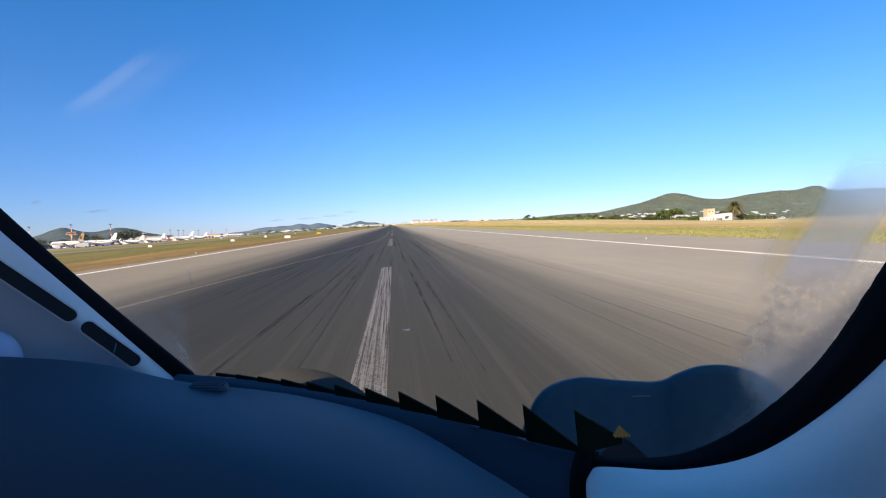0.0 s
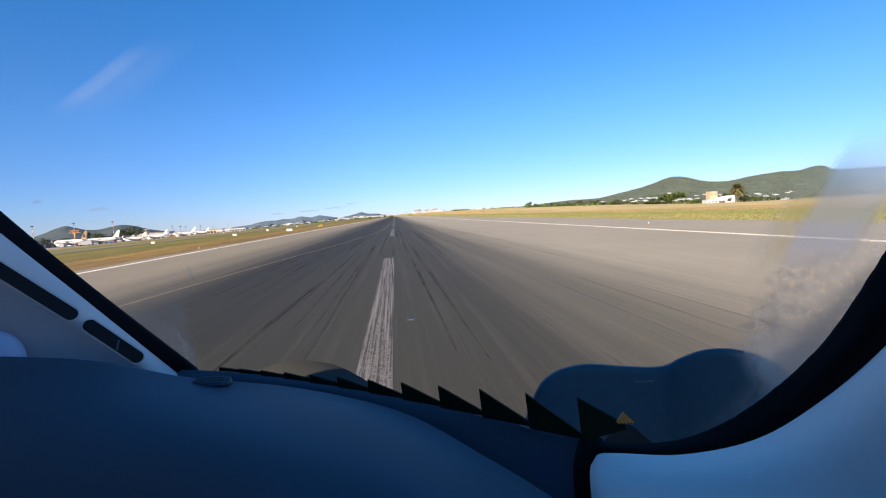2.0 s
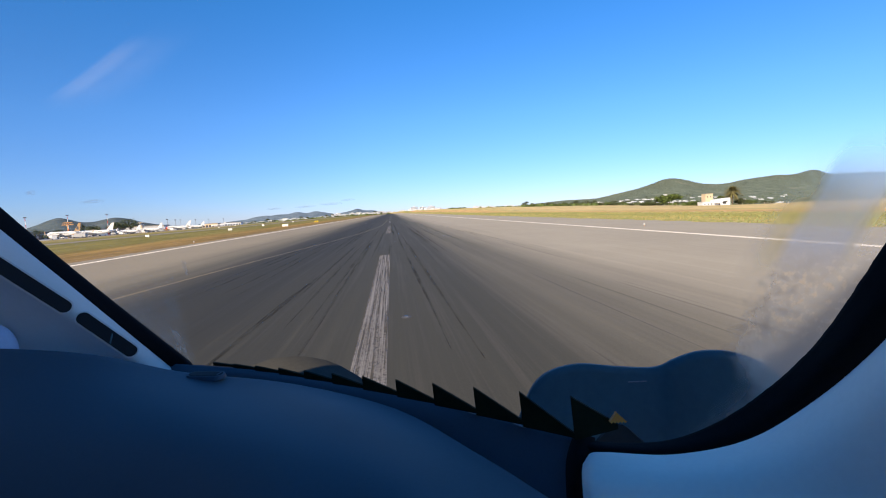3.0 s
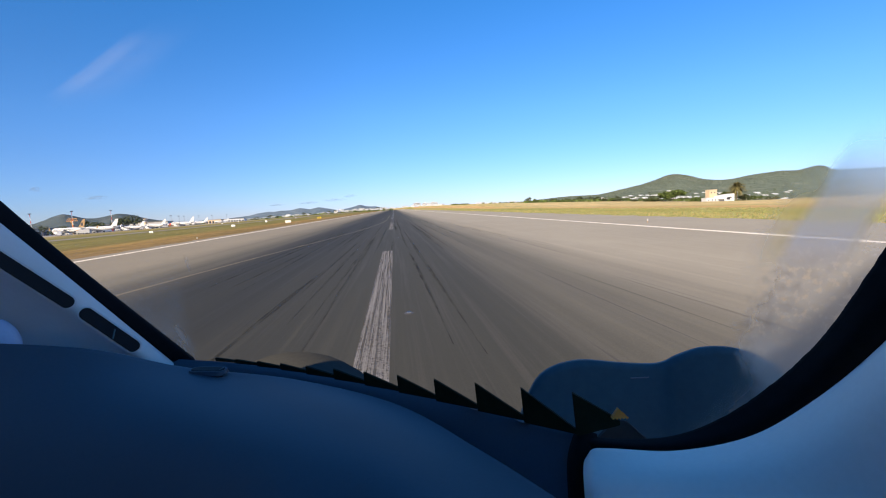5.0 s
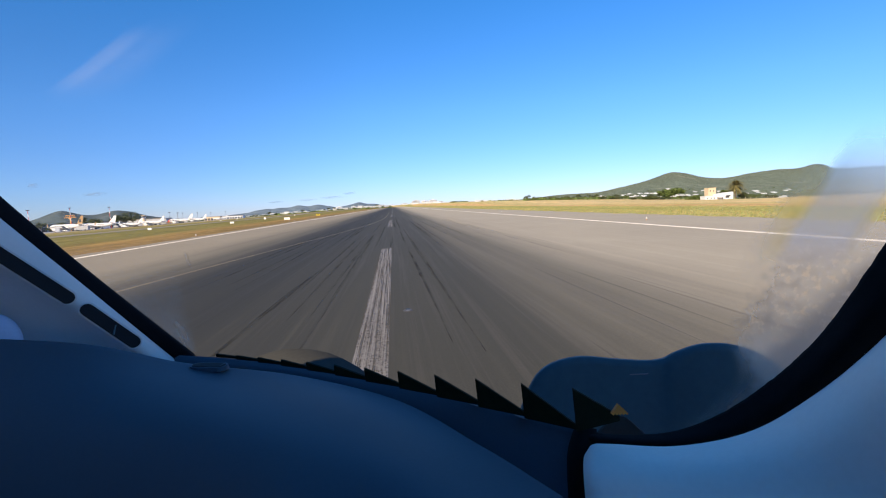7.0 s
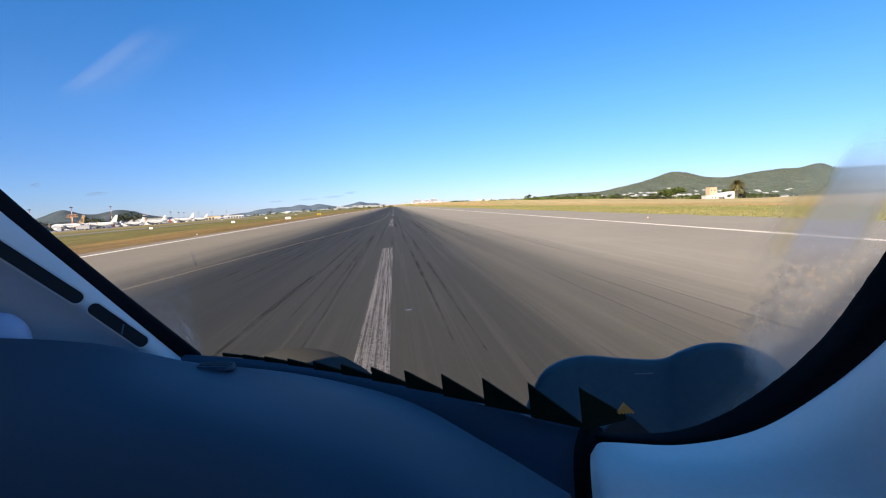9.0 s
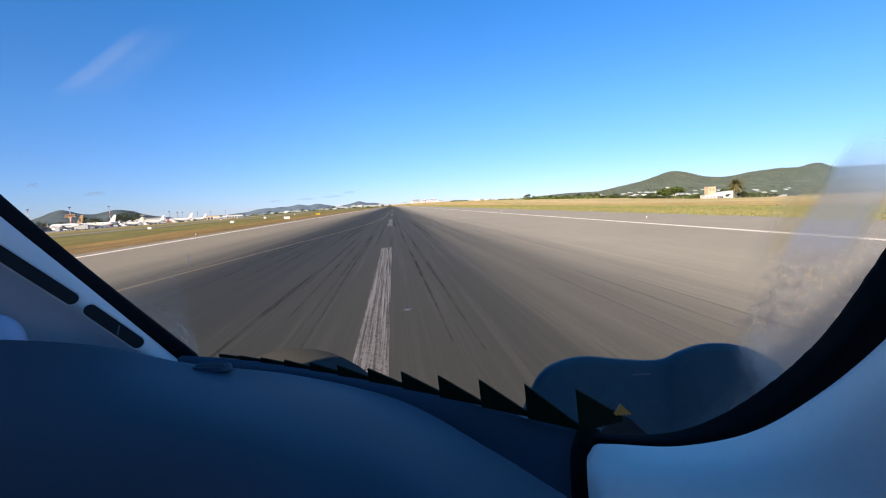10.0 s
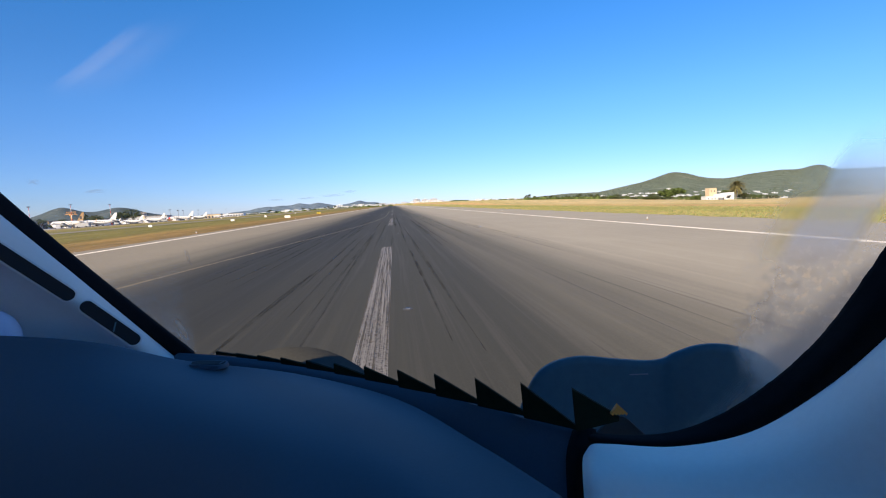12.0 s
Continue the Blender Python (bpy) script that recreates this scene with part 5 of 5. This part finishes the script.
def far_woods():
    """Uneven scrub and low woodland between the field and the hills."""
    rnd = random.Random(77)
    verts, faces = [], []
    for _ in range(9000):
        east = rnd.random() < 0.72
        y = (rnd.uniform(470, 760) if rnd.random() < 0.35 else rnd.uniform(760, 1900)) if east else rnd.uniform(900, 2400)
        x = y * (rnd.uniform(0.30, 1.15) if east else -rnd.uniform(0.0, 0.8))
        z = land(x, y)
        s = rnd.uniform(1.2, 3.6)
        b = len(verts)
        for k in range(4):
            verts.append((x + rnd.uniform(-1, 1) * s * 1.5, y + rnd.uniform(-1, 1) * s, z + (s * rnd.uniform(0.6, 1.3) if k == 3 else s * rnd.uniform(-0.4, 0.5))))
        faces += [(b, b + 1, b + 2), (b, b + 1, b + 3), (b + 1, b + 2, b + 3), (b, b + 2, b + 3)]
    for _ in range(600):
        y = rnd.uniform(880, 1250)
        x = y * rnd.choice((rnd.uniform(0.13, 0.17), rnd.uniform(0.20, 0.32), rnd.uniform(0.24, 0.34)))
        z, s, b = land(x, y), rnd.uniform(0.8, 2.6), len(verts)
        for k in range(4):
            verts.append((x + rnd.uniform(-1, 1) * s * 1.5, y + rnd.uniform(-1, 1) * s, z + (s * rnd.uniform(0.6, 1.5) if k == 3 else s * rnd.uniform(-0.4, 0.5))))
        faces += [(b, b + 1, b + 2), (b, b + 1, b + 3), (b + 1, b + 2, b + 3), (b, b + 2, b + 3)]
    me = bpy.data.meshes.new("far_woods")
    me.from_pydata(verts, [], faces)
    me.materials.append(M_LEAF)
    tagged(new("far_woods", me), "mixed green scrub and woodland beyond the airfield", "woodland", kind="stuff")


far_woods()


def ridge_trees():
    """Pines standing on the slopes and crest of the eastern hill."""
    rnd = random.Random(78)
    verts, faces = [], []
    crest, hy, reach, rough = HILLS[0]
    for _ in range(26000):
        p = crest[rnd.randrange(len(crest))]
        y = hy - reach * abs(rnd.gauss(0, 0.35))
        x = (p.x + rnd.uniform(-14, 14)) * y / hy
        z = hill_z(p, hy, reach, rough, Vector((x, y, 0)))
        s = rnd.uniform(1.6, 3.6)
        b = len(verts)
        for k in range(4):
            verts.append((x + rnd.uniform(-1, 1) * s * 1.2, y + rnd.uniform(-1, 1) * s, z + (s * rnd.uniform(0.7, 1.4) if k == 3 else -1)))
        faces += [(b, b + 1, b + 2), (b, b + 1, b + 3), (b + 1, b + 2, b + 3), (b, b + 2, b + 3)]
    me = bpy.data.meshes.new("hillside_pines")
    me.from_pydata(verts, [], faces)
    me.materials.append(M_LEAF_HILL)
    tagged(new("hillside_pines", me), "green pines covering the eastern hillside, paled for haze", "woodland", kind="stuff")


ridge_trees()


# ---- parked airliners and the apron ----
def ring_body(bm, rings, seg=14):
    """A closed body through elliptical rings: (along, height, half width, half height)."""
    prev = None
    for yy, zz, rx, rz in rings:
        row = [bm.verts.new((rx * math.cos(math.tau * k / seg), yy, zz + rz * math.sin(math.tau * k / seg))) for k in range(seg)]
        if prev:
            for k in range(seg):
                bm.faces.new((prev[k - 1], prev[k], row[k], row[k - 1]))
        else:
            bm.faces.new(row[::-1])
        prev = row
    bm.faces.new(prev)
    return bm


def wing_plate(bm, root, tip, chord0, chord1, thick):
    """A swept tapered plate between root and tip, its chord along y."""
    root, tip = Vector(root), Vector(tip)
    n = Vector((0, 0, 1)) if abs((tip - root).z) < abs((tip - root).x) else Vector((1, 0, 0))
    a = [root + n * thick, root - n * thick, root + Vector((0, -chord0, 0)) - n * thick * 0.3, root + Vector((0, -chord0, 0)) + n * thick * 0.3]
    b = [tip + n * thick * 0.5, tip - n * thick * 0.5, tip + Vector((0, -chord1, 0)) - n * thick * 0.2, tip + Vector((0, -chord1, 0)) + n * thick * 0.2]
    va, vb = [bm.verts.new(p) for p in a], [bm.verts.new(p) for p in b]
    bm.faces.new(va)
    bm.faces.new(vb[::-1])
    for i in range(4):
        bm.faces.new((va[i], va[i - 1], vb[i - 1], vb[i]))
    return bm


def airliner(x, y, heading, sc, fin, body, label, nose_paint=None):
    """A twin-jet airliner on its wheels; nose along its own +y."""
    m = Matrix.Translation((x, y, land(x, y) + 0.05)) @ Matrix.Rotation(heading, 4, "Z")
    ob = holder("airliner", m, label, "airliner", "parked airliners")
    ob.scale = (sc, sc, sc)
    rings = [(18.6, 3.1, 0.12, 0.12), (18.0, 3.25, 0.8, 0.75), (16.6, 3.45, 1.5, 1.5), (14.5, 3.6, 1.95, 1.98), (8, 3.6, 1.98, 2.0), (-6, 3.6, 1.98, 2.0), (-11, 3.9, 1.6, 1.65), (-15.5, 4.5, 0.85, 0.95), (-18.8, 5.0, 0.25, 0.3)]
    fuselage = part("fuselage", ring_body(bmesh.new(), rings), body, ob, smooth=True)
    if nose_paint:
        part("nose_cone", ring_body(bmesh.new(), [(18.7, 3.1, 0.13, 0.13), (18.05, 3.25, 0.84, 0.79), (16.6, 3.45, 1.54, 1.54), (14.6, 3.6, 1.97, 2.0)]), nose_paint, fuselage, "red painted nose", smooth=True)
    part("cockpit_window", boxed(-0.9, 16.3, 4.15, 0.9, 17.3, 4.6, bevel=0.1), M_WINDOW, fuselage)
    for s in (-1, 1):
        part("window_row", boxed(s * 1.9 - 0.09, -8, 4.0, s * 1.9 + 0.09, 13, 4.3), M_WINDOW, fuselage)
        part("wing", wing_plate(bmesh.new(), (s * 1.5, 4.0, 2.7), (s * 17, -5.5, 4.0), 6.5, 1.7, 0.35), M_SKIN, ob)
        part("winglet", wing_plate(bmesh.new(), (s * 17, -5.6, 4.0), (s * 17.6, -6.8, 6.2), 1.6, 0.7, 0.08), fin, ob)
        part("tailplane", wing_plate(bmesh.new(), (s * 0.6, -13.6, 5.0), (s * 6.2, -17.2, 5.6), 3.6, 1.4, 0.14), M_SKIN, ob)
        engine = part("engine", ring_body(bmesh.new(), [(y0 + 3.4, 1.75, r, r) for y0, r in ((3.2, 0.95), (2.6, 1.08), (1.0, 1.1), (-0.6, 0.9), (-1.4, 0.55))]), body if body is not M_SKIN else M_SKIN, ob, smooth=True)
        engine.location.x = s * 5.7
        part("intake", tube(bmesh.new(), (0, 6.55, 1.75), (0, 6.63, 1.75), 0.85, 0.85, 14), M_DARK, engine)
        leg = part("main_leg", tube(bmesh.new(), (s * 3.6, -1.2, 0.5), (s * 3.4, -1.2, 2.6), 0.16, 0.18), M_STEEL, ob)
        part("wheel", tube(bmesh.new(), (s * 3.6 - 0.45, -1.2, 0.55), (s * 3.6 + 0.45, -1.2, 0.55), 0.55, 0.55, 14), M_TYRE, leg)
    part("tail_fin", wing_plate(bmesh.new(), (0, -11.0, 5.1), (0, -17.0, 11.6), 6.2, 2.3, 0.22), fin, ob)
    if fin is M_GOLD:
        part("tail_emblem", boxed(-0.26, -16.4, 6.6, 0.26, -14.2, 9.0, bevel=0.1), M_DARK, ob, "black tail emblem patch")
    leg = part("nose_leg", tube(bmesh.new(), (0, 13.6, 0.4), (0, 13.6, 2.0), 0.1, 0.12), M_STEEL, ob)
    part("wheel", tube(bmesh.new(), (-0.3, 13.6, 0.4), (0.3, 13.6, 0.4), 0.4, 0.4, 12), M_TYRE, leg)
    return ob


WESTWARD = radians(98)
airliner(-218.3, 325, radians(67), 0.86, M_GOLD, M_SKIN, "white airliner with a gold and black tail on the apron")
airliner(-214.4, 350, radians(80), 0.8, M_SKIN, M_SKIN, "all-white airliner parked on the apron")
airliner(-221.7, 405, radians(75), 0.62, M_SKIN, M_SKIN, "small white airliner parked on the apron")
airliner(-222.5, 440, radians(74), 0.72, M_SKIN, M_SKIN, "white airliner parked beyond the terminal stands")
airliner(-220.0, 490, radians(74), 0.8, M_SKIN, M_SKIN, "white airliner with a red nose parked on the apron", M_RED)
airliner(-233.4, 560, radians(78), 0.7, M_SKIN, M_SKIN, "white airliner parked at the far stands")
airliner(-280.0, 760, WESTWARD, 0.6, M_SKIN, M_SKIN, "white airliner at the far end of the apron")
airliner(-225, 215, WESTWARD, 1.05, M_BLUE, M_BLUE, "blue airliner with a teal tail on the apron")
airliner(-232, 265, WESTWARD, 0.9, M_TEAL, M_SKIN, "white airliner with a teal tail on the apron")


def floodlight_mast(x, y, h, paints, words):
    ob = holder("floodlight_mast", Matrix.Translation((x, y, land(x, y))), words, "light mast", "floodlight masts")
    n = 7
    for k in range(n):
        part("mast_section", tube(bmesh.new(), (0, 0, h * k / n), (0, 0, h * (k + 1) / n), 0.22 - 0.014 * k, 0.21 - 0.014 * k, 8), paints[k % 2], ob)
    head = part("lamp_ring", tube(bmesh.new(), (0, 0, h), (0, 0, h + 0.3), 0.4, 0.55, 12), M_DARK, ob)
    for k in range(6):
        an = math.tau * k / 6
        part("floodlight", boxed(math.cos(an) * 0.7 - 0.22, math.sin(an) * 0.7 - 0.15, h - 0.1, math.cos(an) * 0.7 + 0.22, math.sin(an) * 0.7 + 0.15, h + 0.5, bevel=0.05), M_DARK, head)
    return ob


for x, y, h in ((-244.7, 330, 15.5), (-231.7, 350, 16.5), (-222.8, 380, 16.5), (-216.0, 460, 11), (-217.7, 480, 10.5), (-248.3, 560, 11.5), (-256.4, 620, 11.5), (-270.9, 700, 12), (-285.5, 800, 13)):
    if y < 400:
        floodlight_mast(x, y, h, (M_RED, M_SIGN_WHITE), "tall red and white floodlight mast on the apron")
    else:
        floodlight_mast(x, y, h, (M_STEEL, M_STEEL), "tall grey steel floodlight mast on the apron")


def crane(x, y):
    ob = holder("orange_crane", Matrix.Translation((x, y, land(x, y))) @ Matrix.Diagonal((0.6, 0.6, 0.82, 1)), "orange lattice boom lift behind the parked airliners", "crane")
    part("tower", boxed(-0.6, -0.6, 0, 0.6, 0.6, 12.5), M_ORANGE, ob)
    bm = bmesh.new()
    for k in range(6):
        tube(bm, (-6 + 2 * k, 0, 12.3), (-5 + 2 * k, 0, 14.2), 0.18, 0.18, 5)
        tube(bm, (-5 + 2 * k, 0, 14.2), (-4 + 2 * k, 0, 12.3), 0.18, 0.18, 5)
    tube(bm, (-7, 0, 12.2), (7, 0, 12.2), 0.3, 0.3, 6)
    tube(bm, (-5, 0, 14.3), (6, 0, 14.3), 0.25, 0.25, 6)
    part("boom", bm, M_ORANGE, ob)
    part("cab", boxed(-1.4, -1.2, 11.0, 1.2, 1.2, 12.6, bevel=0.1), M_ORANGE, ob)


crane(-240.0, 362)


def terminal():
    x, y = -372.0, 560.0
    ob = holder("terminal_building", Matrix.Translation((x, y, land(x, y))), "long low grey terminal building with dark glazing", "terminal")
    part("hall", boxed(-16, -140, -1, 16, 150, 9), M_GREY_WALL, ob)
    part("roof", boxed(-18, -142, 9, 18, 152, 10), M_ROOF, ob)
    for k in range(28):
        part("window", boxed(15.95, -136 + 10 * k, 2.2, 16.08, -129 + 10 * k, 6.5), M_WINDOW, ob)
    for k in range(14):
        part("window", boxed(-15 + 2.1 * k, -140.08, 2.2, -13.4 + 2.1 * k, -139.95, 6.5), M_WINDOW, ob)
    # control tower
    x, y = -292.2, 560.0
    ob = holder("control_tower", Matrix.Translation((x, y, land(x, y))) @ Matrix.Diagonal((0.75, 0.75, 0.75, 1)), "cream control tower with a flared glazed cab", "control tower")
    bm = tube(bmesh.new(), (0, 0, -1), (0, 0, 12), 3.0, 2.4, 12)
    part("shaft", bm, M_CREAM, ob)
    cab = part("cab", tube(bmesh.new(), (0, 0, 12), (0, 0, 15.5), 3.0, 4.2, 12), M_WHITEWASH, ob)
    part("glazing", tube(bmesh.new(), (0, 0, 13.3), (0, 0, 15.0), 3.55, 4.15, 12), M_WINDOW, cab)
    part("cab_roof", tube(bmesh.new(), (0, 0, 15.5), (0, 0, 16.4), 4.6, 4.0, 12), M_CREAM, ob)


terminal()


def van(x, y, turn, body, label, length=6.0, h=2.6):
    ob = holder("service_van", Matrix.Translation((x, y, land(x, y) + 0.05)) @ Matrix.Rotation(turn, 4, "Z"), label, "van", "apron vehicles")
    part("body", boxed(-1.05, -length / 2, 0.45, 1.05, length / 2 - 1.3, h, bevel=0.12), body, ob)
    cab = part("cab", boxed(-1.0, length / 2 - 1.35, 0.45, 1.0, length / 2, h * 0.78, bevel=0.15), body, ob)
    part("windscreen", boxed(-0.85, length / 2 - 0.35, h * 0.48, 0.85, length / 2 + 0.02, h * 0.72, bevel=0.03), M_WINDOW, cab)
    for sx in (-1, 1):
        for sy in (-length * 0.3, length * 0.32):
            part("wheel", tube(bmesh.new(), (sx * 0.85, sy, 0.42), (sx * 1.08, sy, 0.42), 0.42, 0.42, 12), M_TYRE, ob)
    return ob


for k in range(26):
    y = rnd.uniform(225, 640)
    x = -y * rnd.uniform(0.40, 0.52) - 62 + rnd.uniform(-14, 4)
    x = max(-275, min(-180, x))
    mat_, words = rnd.choice(((M_SIGN_WHITE, "white"), (M_SIGN_WHITE, "white"), (M_GREY_WALL, "grey"), (M_DARK, "dark"), (M_ORANGE, "orange"), (M_GREY_WALL, "grey")))
    van(x, y, rnd.uniform(0, 6), mat_, words + " service van parked on the concrete apron", rnd.uniform(4.5, 8), rnd.uniform(1.8, 2.6))

for k in range(16):
    y = rnd.uniform(380, 620)
    x = -y * rnd.uniform(0.55, 0.72) - 30
    tree("apron_tree", x, y, rnd.uniform(7, 11), rnd.uniform(8, 14), M_LEAF_DARK, "dark bushy tree behind the apron", 200 + k, "apron trees")


def hangar(x, y, w, d, h, wall, label):
    ob = holder("apron_building", Matrix.Translation((x, y, land(x, y))), label, "building", "apron buildings")
    part("wall", boxed(-w / 2, -d / 2, -1, w / 2, d / 2, h), wall, ob)
    part("roof", boxed(-w / 2 - 0.5, -d / 2 - 0.5, h, w / 2 + 0.5, d / 2 + 0.5, h + 0.5), M_ROOF, ob)
    n = max(2, int(w / 5))
    for k in range(n):
        part("door", boxed(-w / 2 + w * (k + 0.15) / n, -d / 2 - 0.06, 0.1, -w / 2 + w * (k + 0.8) / n, -d / 2 + 0.02, h * 0.62), M_WINDOW, ob)
    return ob


for k, (x, y, h, w) in enumerate(((-266.2, 425, 12, 16), (-270.8, 440, 10, 13), (-285.9, 450, 9, 11), (-245.7, 430, 11, 14), (-249.8, 445, 13, 14), (-245.6, 450, 15, 16), (-254.8, 440, 9, 10), (-288.5, 410, 5, 9))):
    tree("apron_tree", x, y, h, w, M_LEAF_DARK, "dark rounded tree behind the parked airliners", 60 + k, "apron trees")
hangar(-306.2, 600, 46, 14, 8, M_GREY_WALL, "grey flat-roofed hangar behind the stands")
hangar(-313.0, 660, 30, 12, 6, M_WHITEWASH, "low white service building at the far stands")
hangar(-307.5, 900, 40, 14, 5, M_WHITEWASH, "low white building beside the runway end")
hangar(-313.7, 820, 26, 12, 6, M_CREAM, "small cream building at the end of the apron")


def stairs_truck(x, y, turn):
    """Boarding stairs on a small chassis."""
    ob = holder("boarding_stairs", Matrix.Translation((x, y, land(x, y) + 0.05)) @ Matrix.Rotation(turn, 4, "Z"), "white mobile boarding stairs on the apron", "boarding stairs", "boarding stairs")
    part("chassis", boxed(-1.1, -3.2, 0.4, 1.1, 3.0, 0.9, bevel=0.06), M_SIGN_WHITE, ob)
    bm = bmesh.new()
    for k in range(14):
        box(bm, -0.9, -3.0 + 0.36 * k, 0.9 + 0.18 * k, 0.9, -2.62 + 0.36 * k, 1.08 + 0.18 * k)
    part("steps", bm, M_STEEL, ob)
    for sx in (-1, 1):
        bm = tube(bmesh.new(), (sx * 0.95, -3.0, 2.0), (sx * 0.95, 2.2, 4.6), 0.05, 0.05, 6)
        part("handrail", bm, M_STEEL, ob)
        for sy in (-2.2, 2.0):
            part("wheel", tube(bmesh.new(), (sx * 0.9, sy, 0.4), (sx * 1.12, sy, 0.4), 0.4, 0.4, 12), M_TYRE, ob)


for x, y, turn in ((-214.9, 318, 1.2), (-213.0, 338, 1.9), (-220.2, 392, 1.5), (-221.2, 428, 1.2), (-216.4, 470, 1.7)):
    stairs_truck(x, y, turn)


def marker_board(x, y):
    ob = holder("marker_board", Matrix.Translation((x, y, land(x, y))), "small white marker board on short legs in the grass", "marker board", "marker boards")
    for s in (-0.3, 0.3):
        part("leg", boxed(s - 0.03, -0.03, 0, s + 0.03, 0.03, 0.25), M_STEEL, ob)
    part("board", boxed(-0.45, -0.04, 0.22, 0.45, 0.04, 0.72, bevel=0.01), M_SIGN_WHITE, ob)


for x, y in ((-60, 118), (-52, 190), (-66, 240), (-110, 300), (-120, 360), (-70, 330)):
    marker_board(x, y)


# ---- fence and verge ----
def fence():
    ob = holder("field_fence", Matrix.Translation((0, 0, 0)), "weathered post and wire fence at the edge of the dry field", "fence")
    a, b = Vector((230, 520, 0)), Vector((345, 250, 0))
    n = 70
    tops = []
    me = None
    for k in range(n):
        p = a.lerp(b, k / (n - 1))
        z = land(p.x, p.y)
        if me is None:
            o = part("post", boxed(-0.09, -0.09, -0.3, 0.09, 0.09, 1.5), M_FENCE, ob)
            me = o.data
        else:
            o = new("post", me)
            o.parent = ob
        o.location = (p.x, p.y, z)
        tops.append(Vector((p.x, p.y, z)))
    for h in (0.45, 0.9, 1.35):
        bm = bmesh.new()
        for p, q in zip(tops, tops[1:]):
            tube(bm, p + Vector((0, 0, h)), q + Vector((0, 0, h)), 0.02, 0.02, 3)
        part("wire", bm, M_STEEL, ob)


fence()


def verge_grass():
    """Uneven tufts of dry grass along the sunlit verge of the runway."""
    rnd = random.Random(9)
    verts, faces = [], []
    for _ in range(18000):
        y = 12 + 330 * rnd.random() ** 1.6
        x = 33.6 + 34 * rnd.random() ** 1.7
        z = terrain(x, y)
        h = rnd.uniform(0.04, 0.15) * (1.6 if rnd.random() < 0.06 else 1.0)
        w = rnd.uniform(0.04, 0.11)
        an = rnd.uniform(-0.8, 0.8)
        dx, dy = math.cos(an) * w, math.sin(an) * w
        b = len(verts)
        lean = rnd.uniform(-0.12, 0.12)
        verts += [(x - dx, y - dy, z - 0.03), (x + dx, y + dy, z - 0.03), (x + lean + dx * 0.4, y, z + h), (x + lean - dx * 0.5, y + 0.1, z + h * 0.8)]
        faces.append((b, b + 1, b + 2, b + 3))
    me = bpy.data.meshes.new("verge_grass")
    me.from_pydata(verts, [], faces)
    me.materials.append(M_BLADE)
    tagged(new("verge_grass", me), "dry yellow-green grass tufts along the runway verge", "grass", kind="stuff")


verge_grass()


# ---- thin low clouds ----
def cloud_material():
    m, nt, links, bsdf = nodes_of("thin_grey_cloud")
    co = nt.new("ShaderNodeTexCoord").outputs["Object"]
    n = noise_node(nt, links, co, 0.012, 5, 0.65, (1, 1, 3))
    sep = nt.new("ShaderNodeSeparateXYZ")
    links.new(co, sep.inputs[0])
    rim = maths(nt, links, "ADD", maths(nt, links, "POWER", maths(nt, links, "DIVIDE", sep.outputs["X"], 120.0), 2), maths(nt, links, "POWER", maths(nt, links, "DIVIDE", sep.outputs["Z"], 26.0), 2))
    soft = maths(nt, links, "MULTIPLY", span(nt, links, rim, 0.0, 0.95, 1, 0), span(nt, links, n, 0.36, 0.68))
    bsdf.inputs["Base Color"].default_value = (0.16, 0.17, 0.20, 1)
    bsdf.inputs["Roughness"].default_value = 1.0
    bsdf.inputs["Specular IOR Level"].default_value = 0.0
    links.new(maths(nt, links, "MULTIPLY", soft, 0.20), bsdf.inputs["Alpha"])
    return m


M_CLOUD = cloud_material()
for x, y, z, sx, sz in ((-2632, 4300, 246) + (0.75, 0.75), (-3047, 4200, 337) + (0.35, 0.9), (-815, 4400, 106) + (0.8, 0.4), (-574, 4400, 121) + (0.9, 0.5), (-410, 4400, 151) + (0.5, 0.5), (-1105, 4400, 100) + (0.6, 0.35)):
    bm = bmesh.new()
    bmesh.ops.create_uvsphere(bm, u_segments=24, v_segments=12, radius=1.0, matrix=Matrix.Diagonal((120, 30, 26, 1)))
    ob = tagged(link_mesh("backdrop_cloud", bm, M_CLOUD, smooth=True), "thin grey wisp of cloud low over the hills", "cloud", kind="structure")
    ob.location, ob.scale = (x, y, z), (sx * 1.35, 1.0, sz * 1.25)
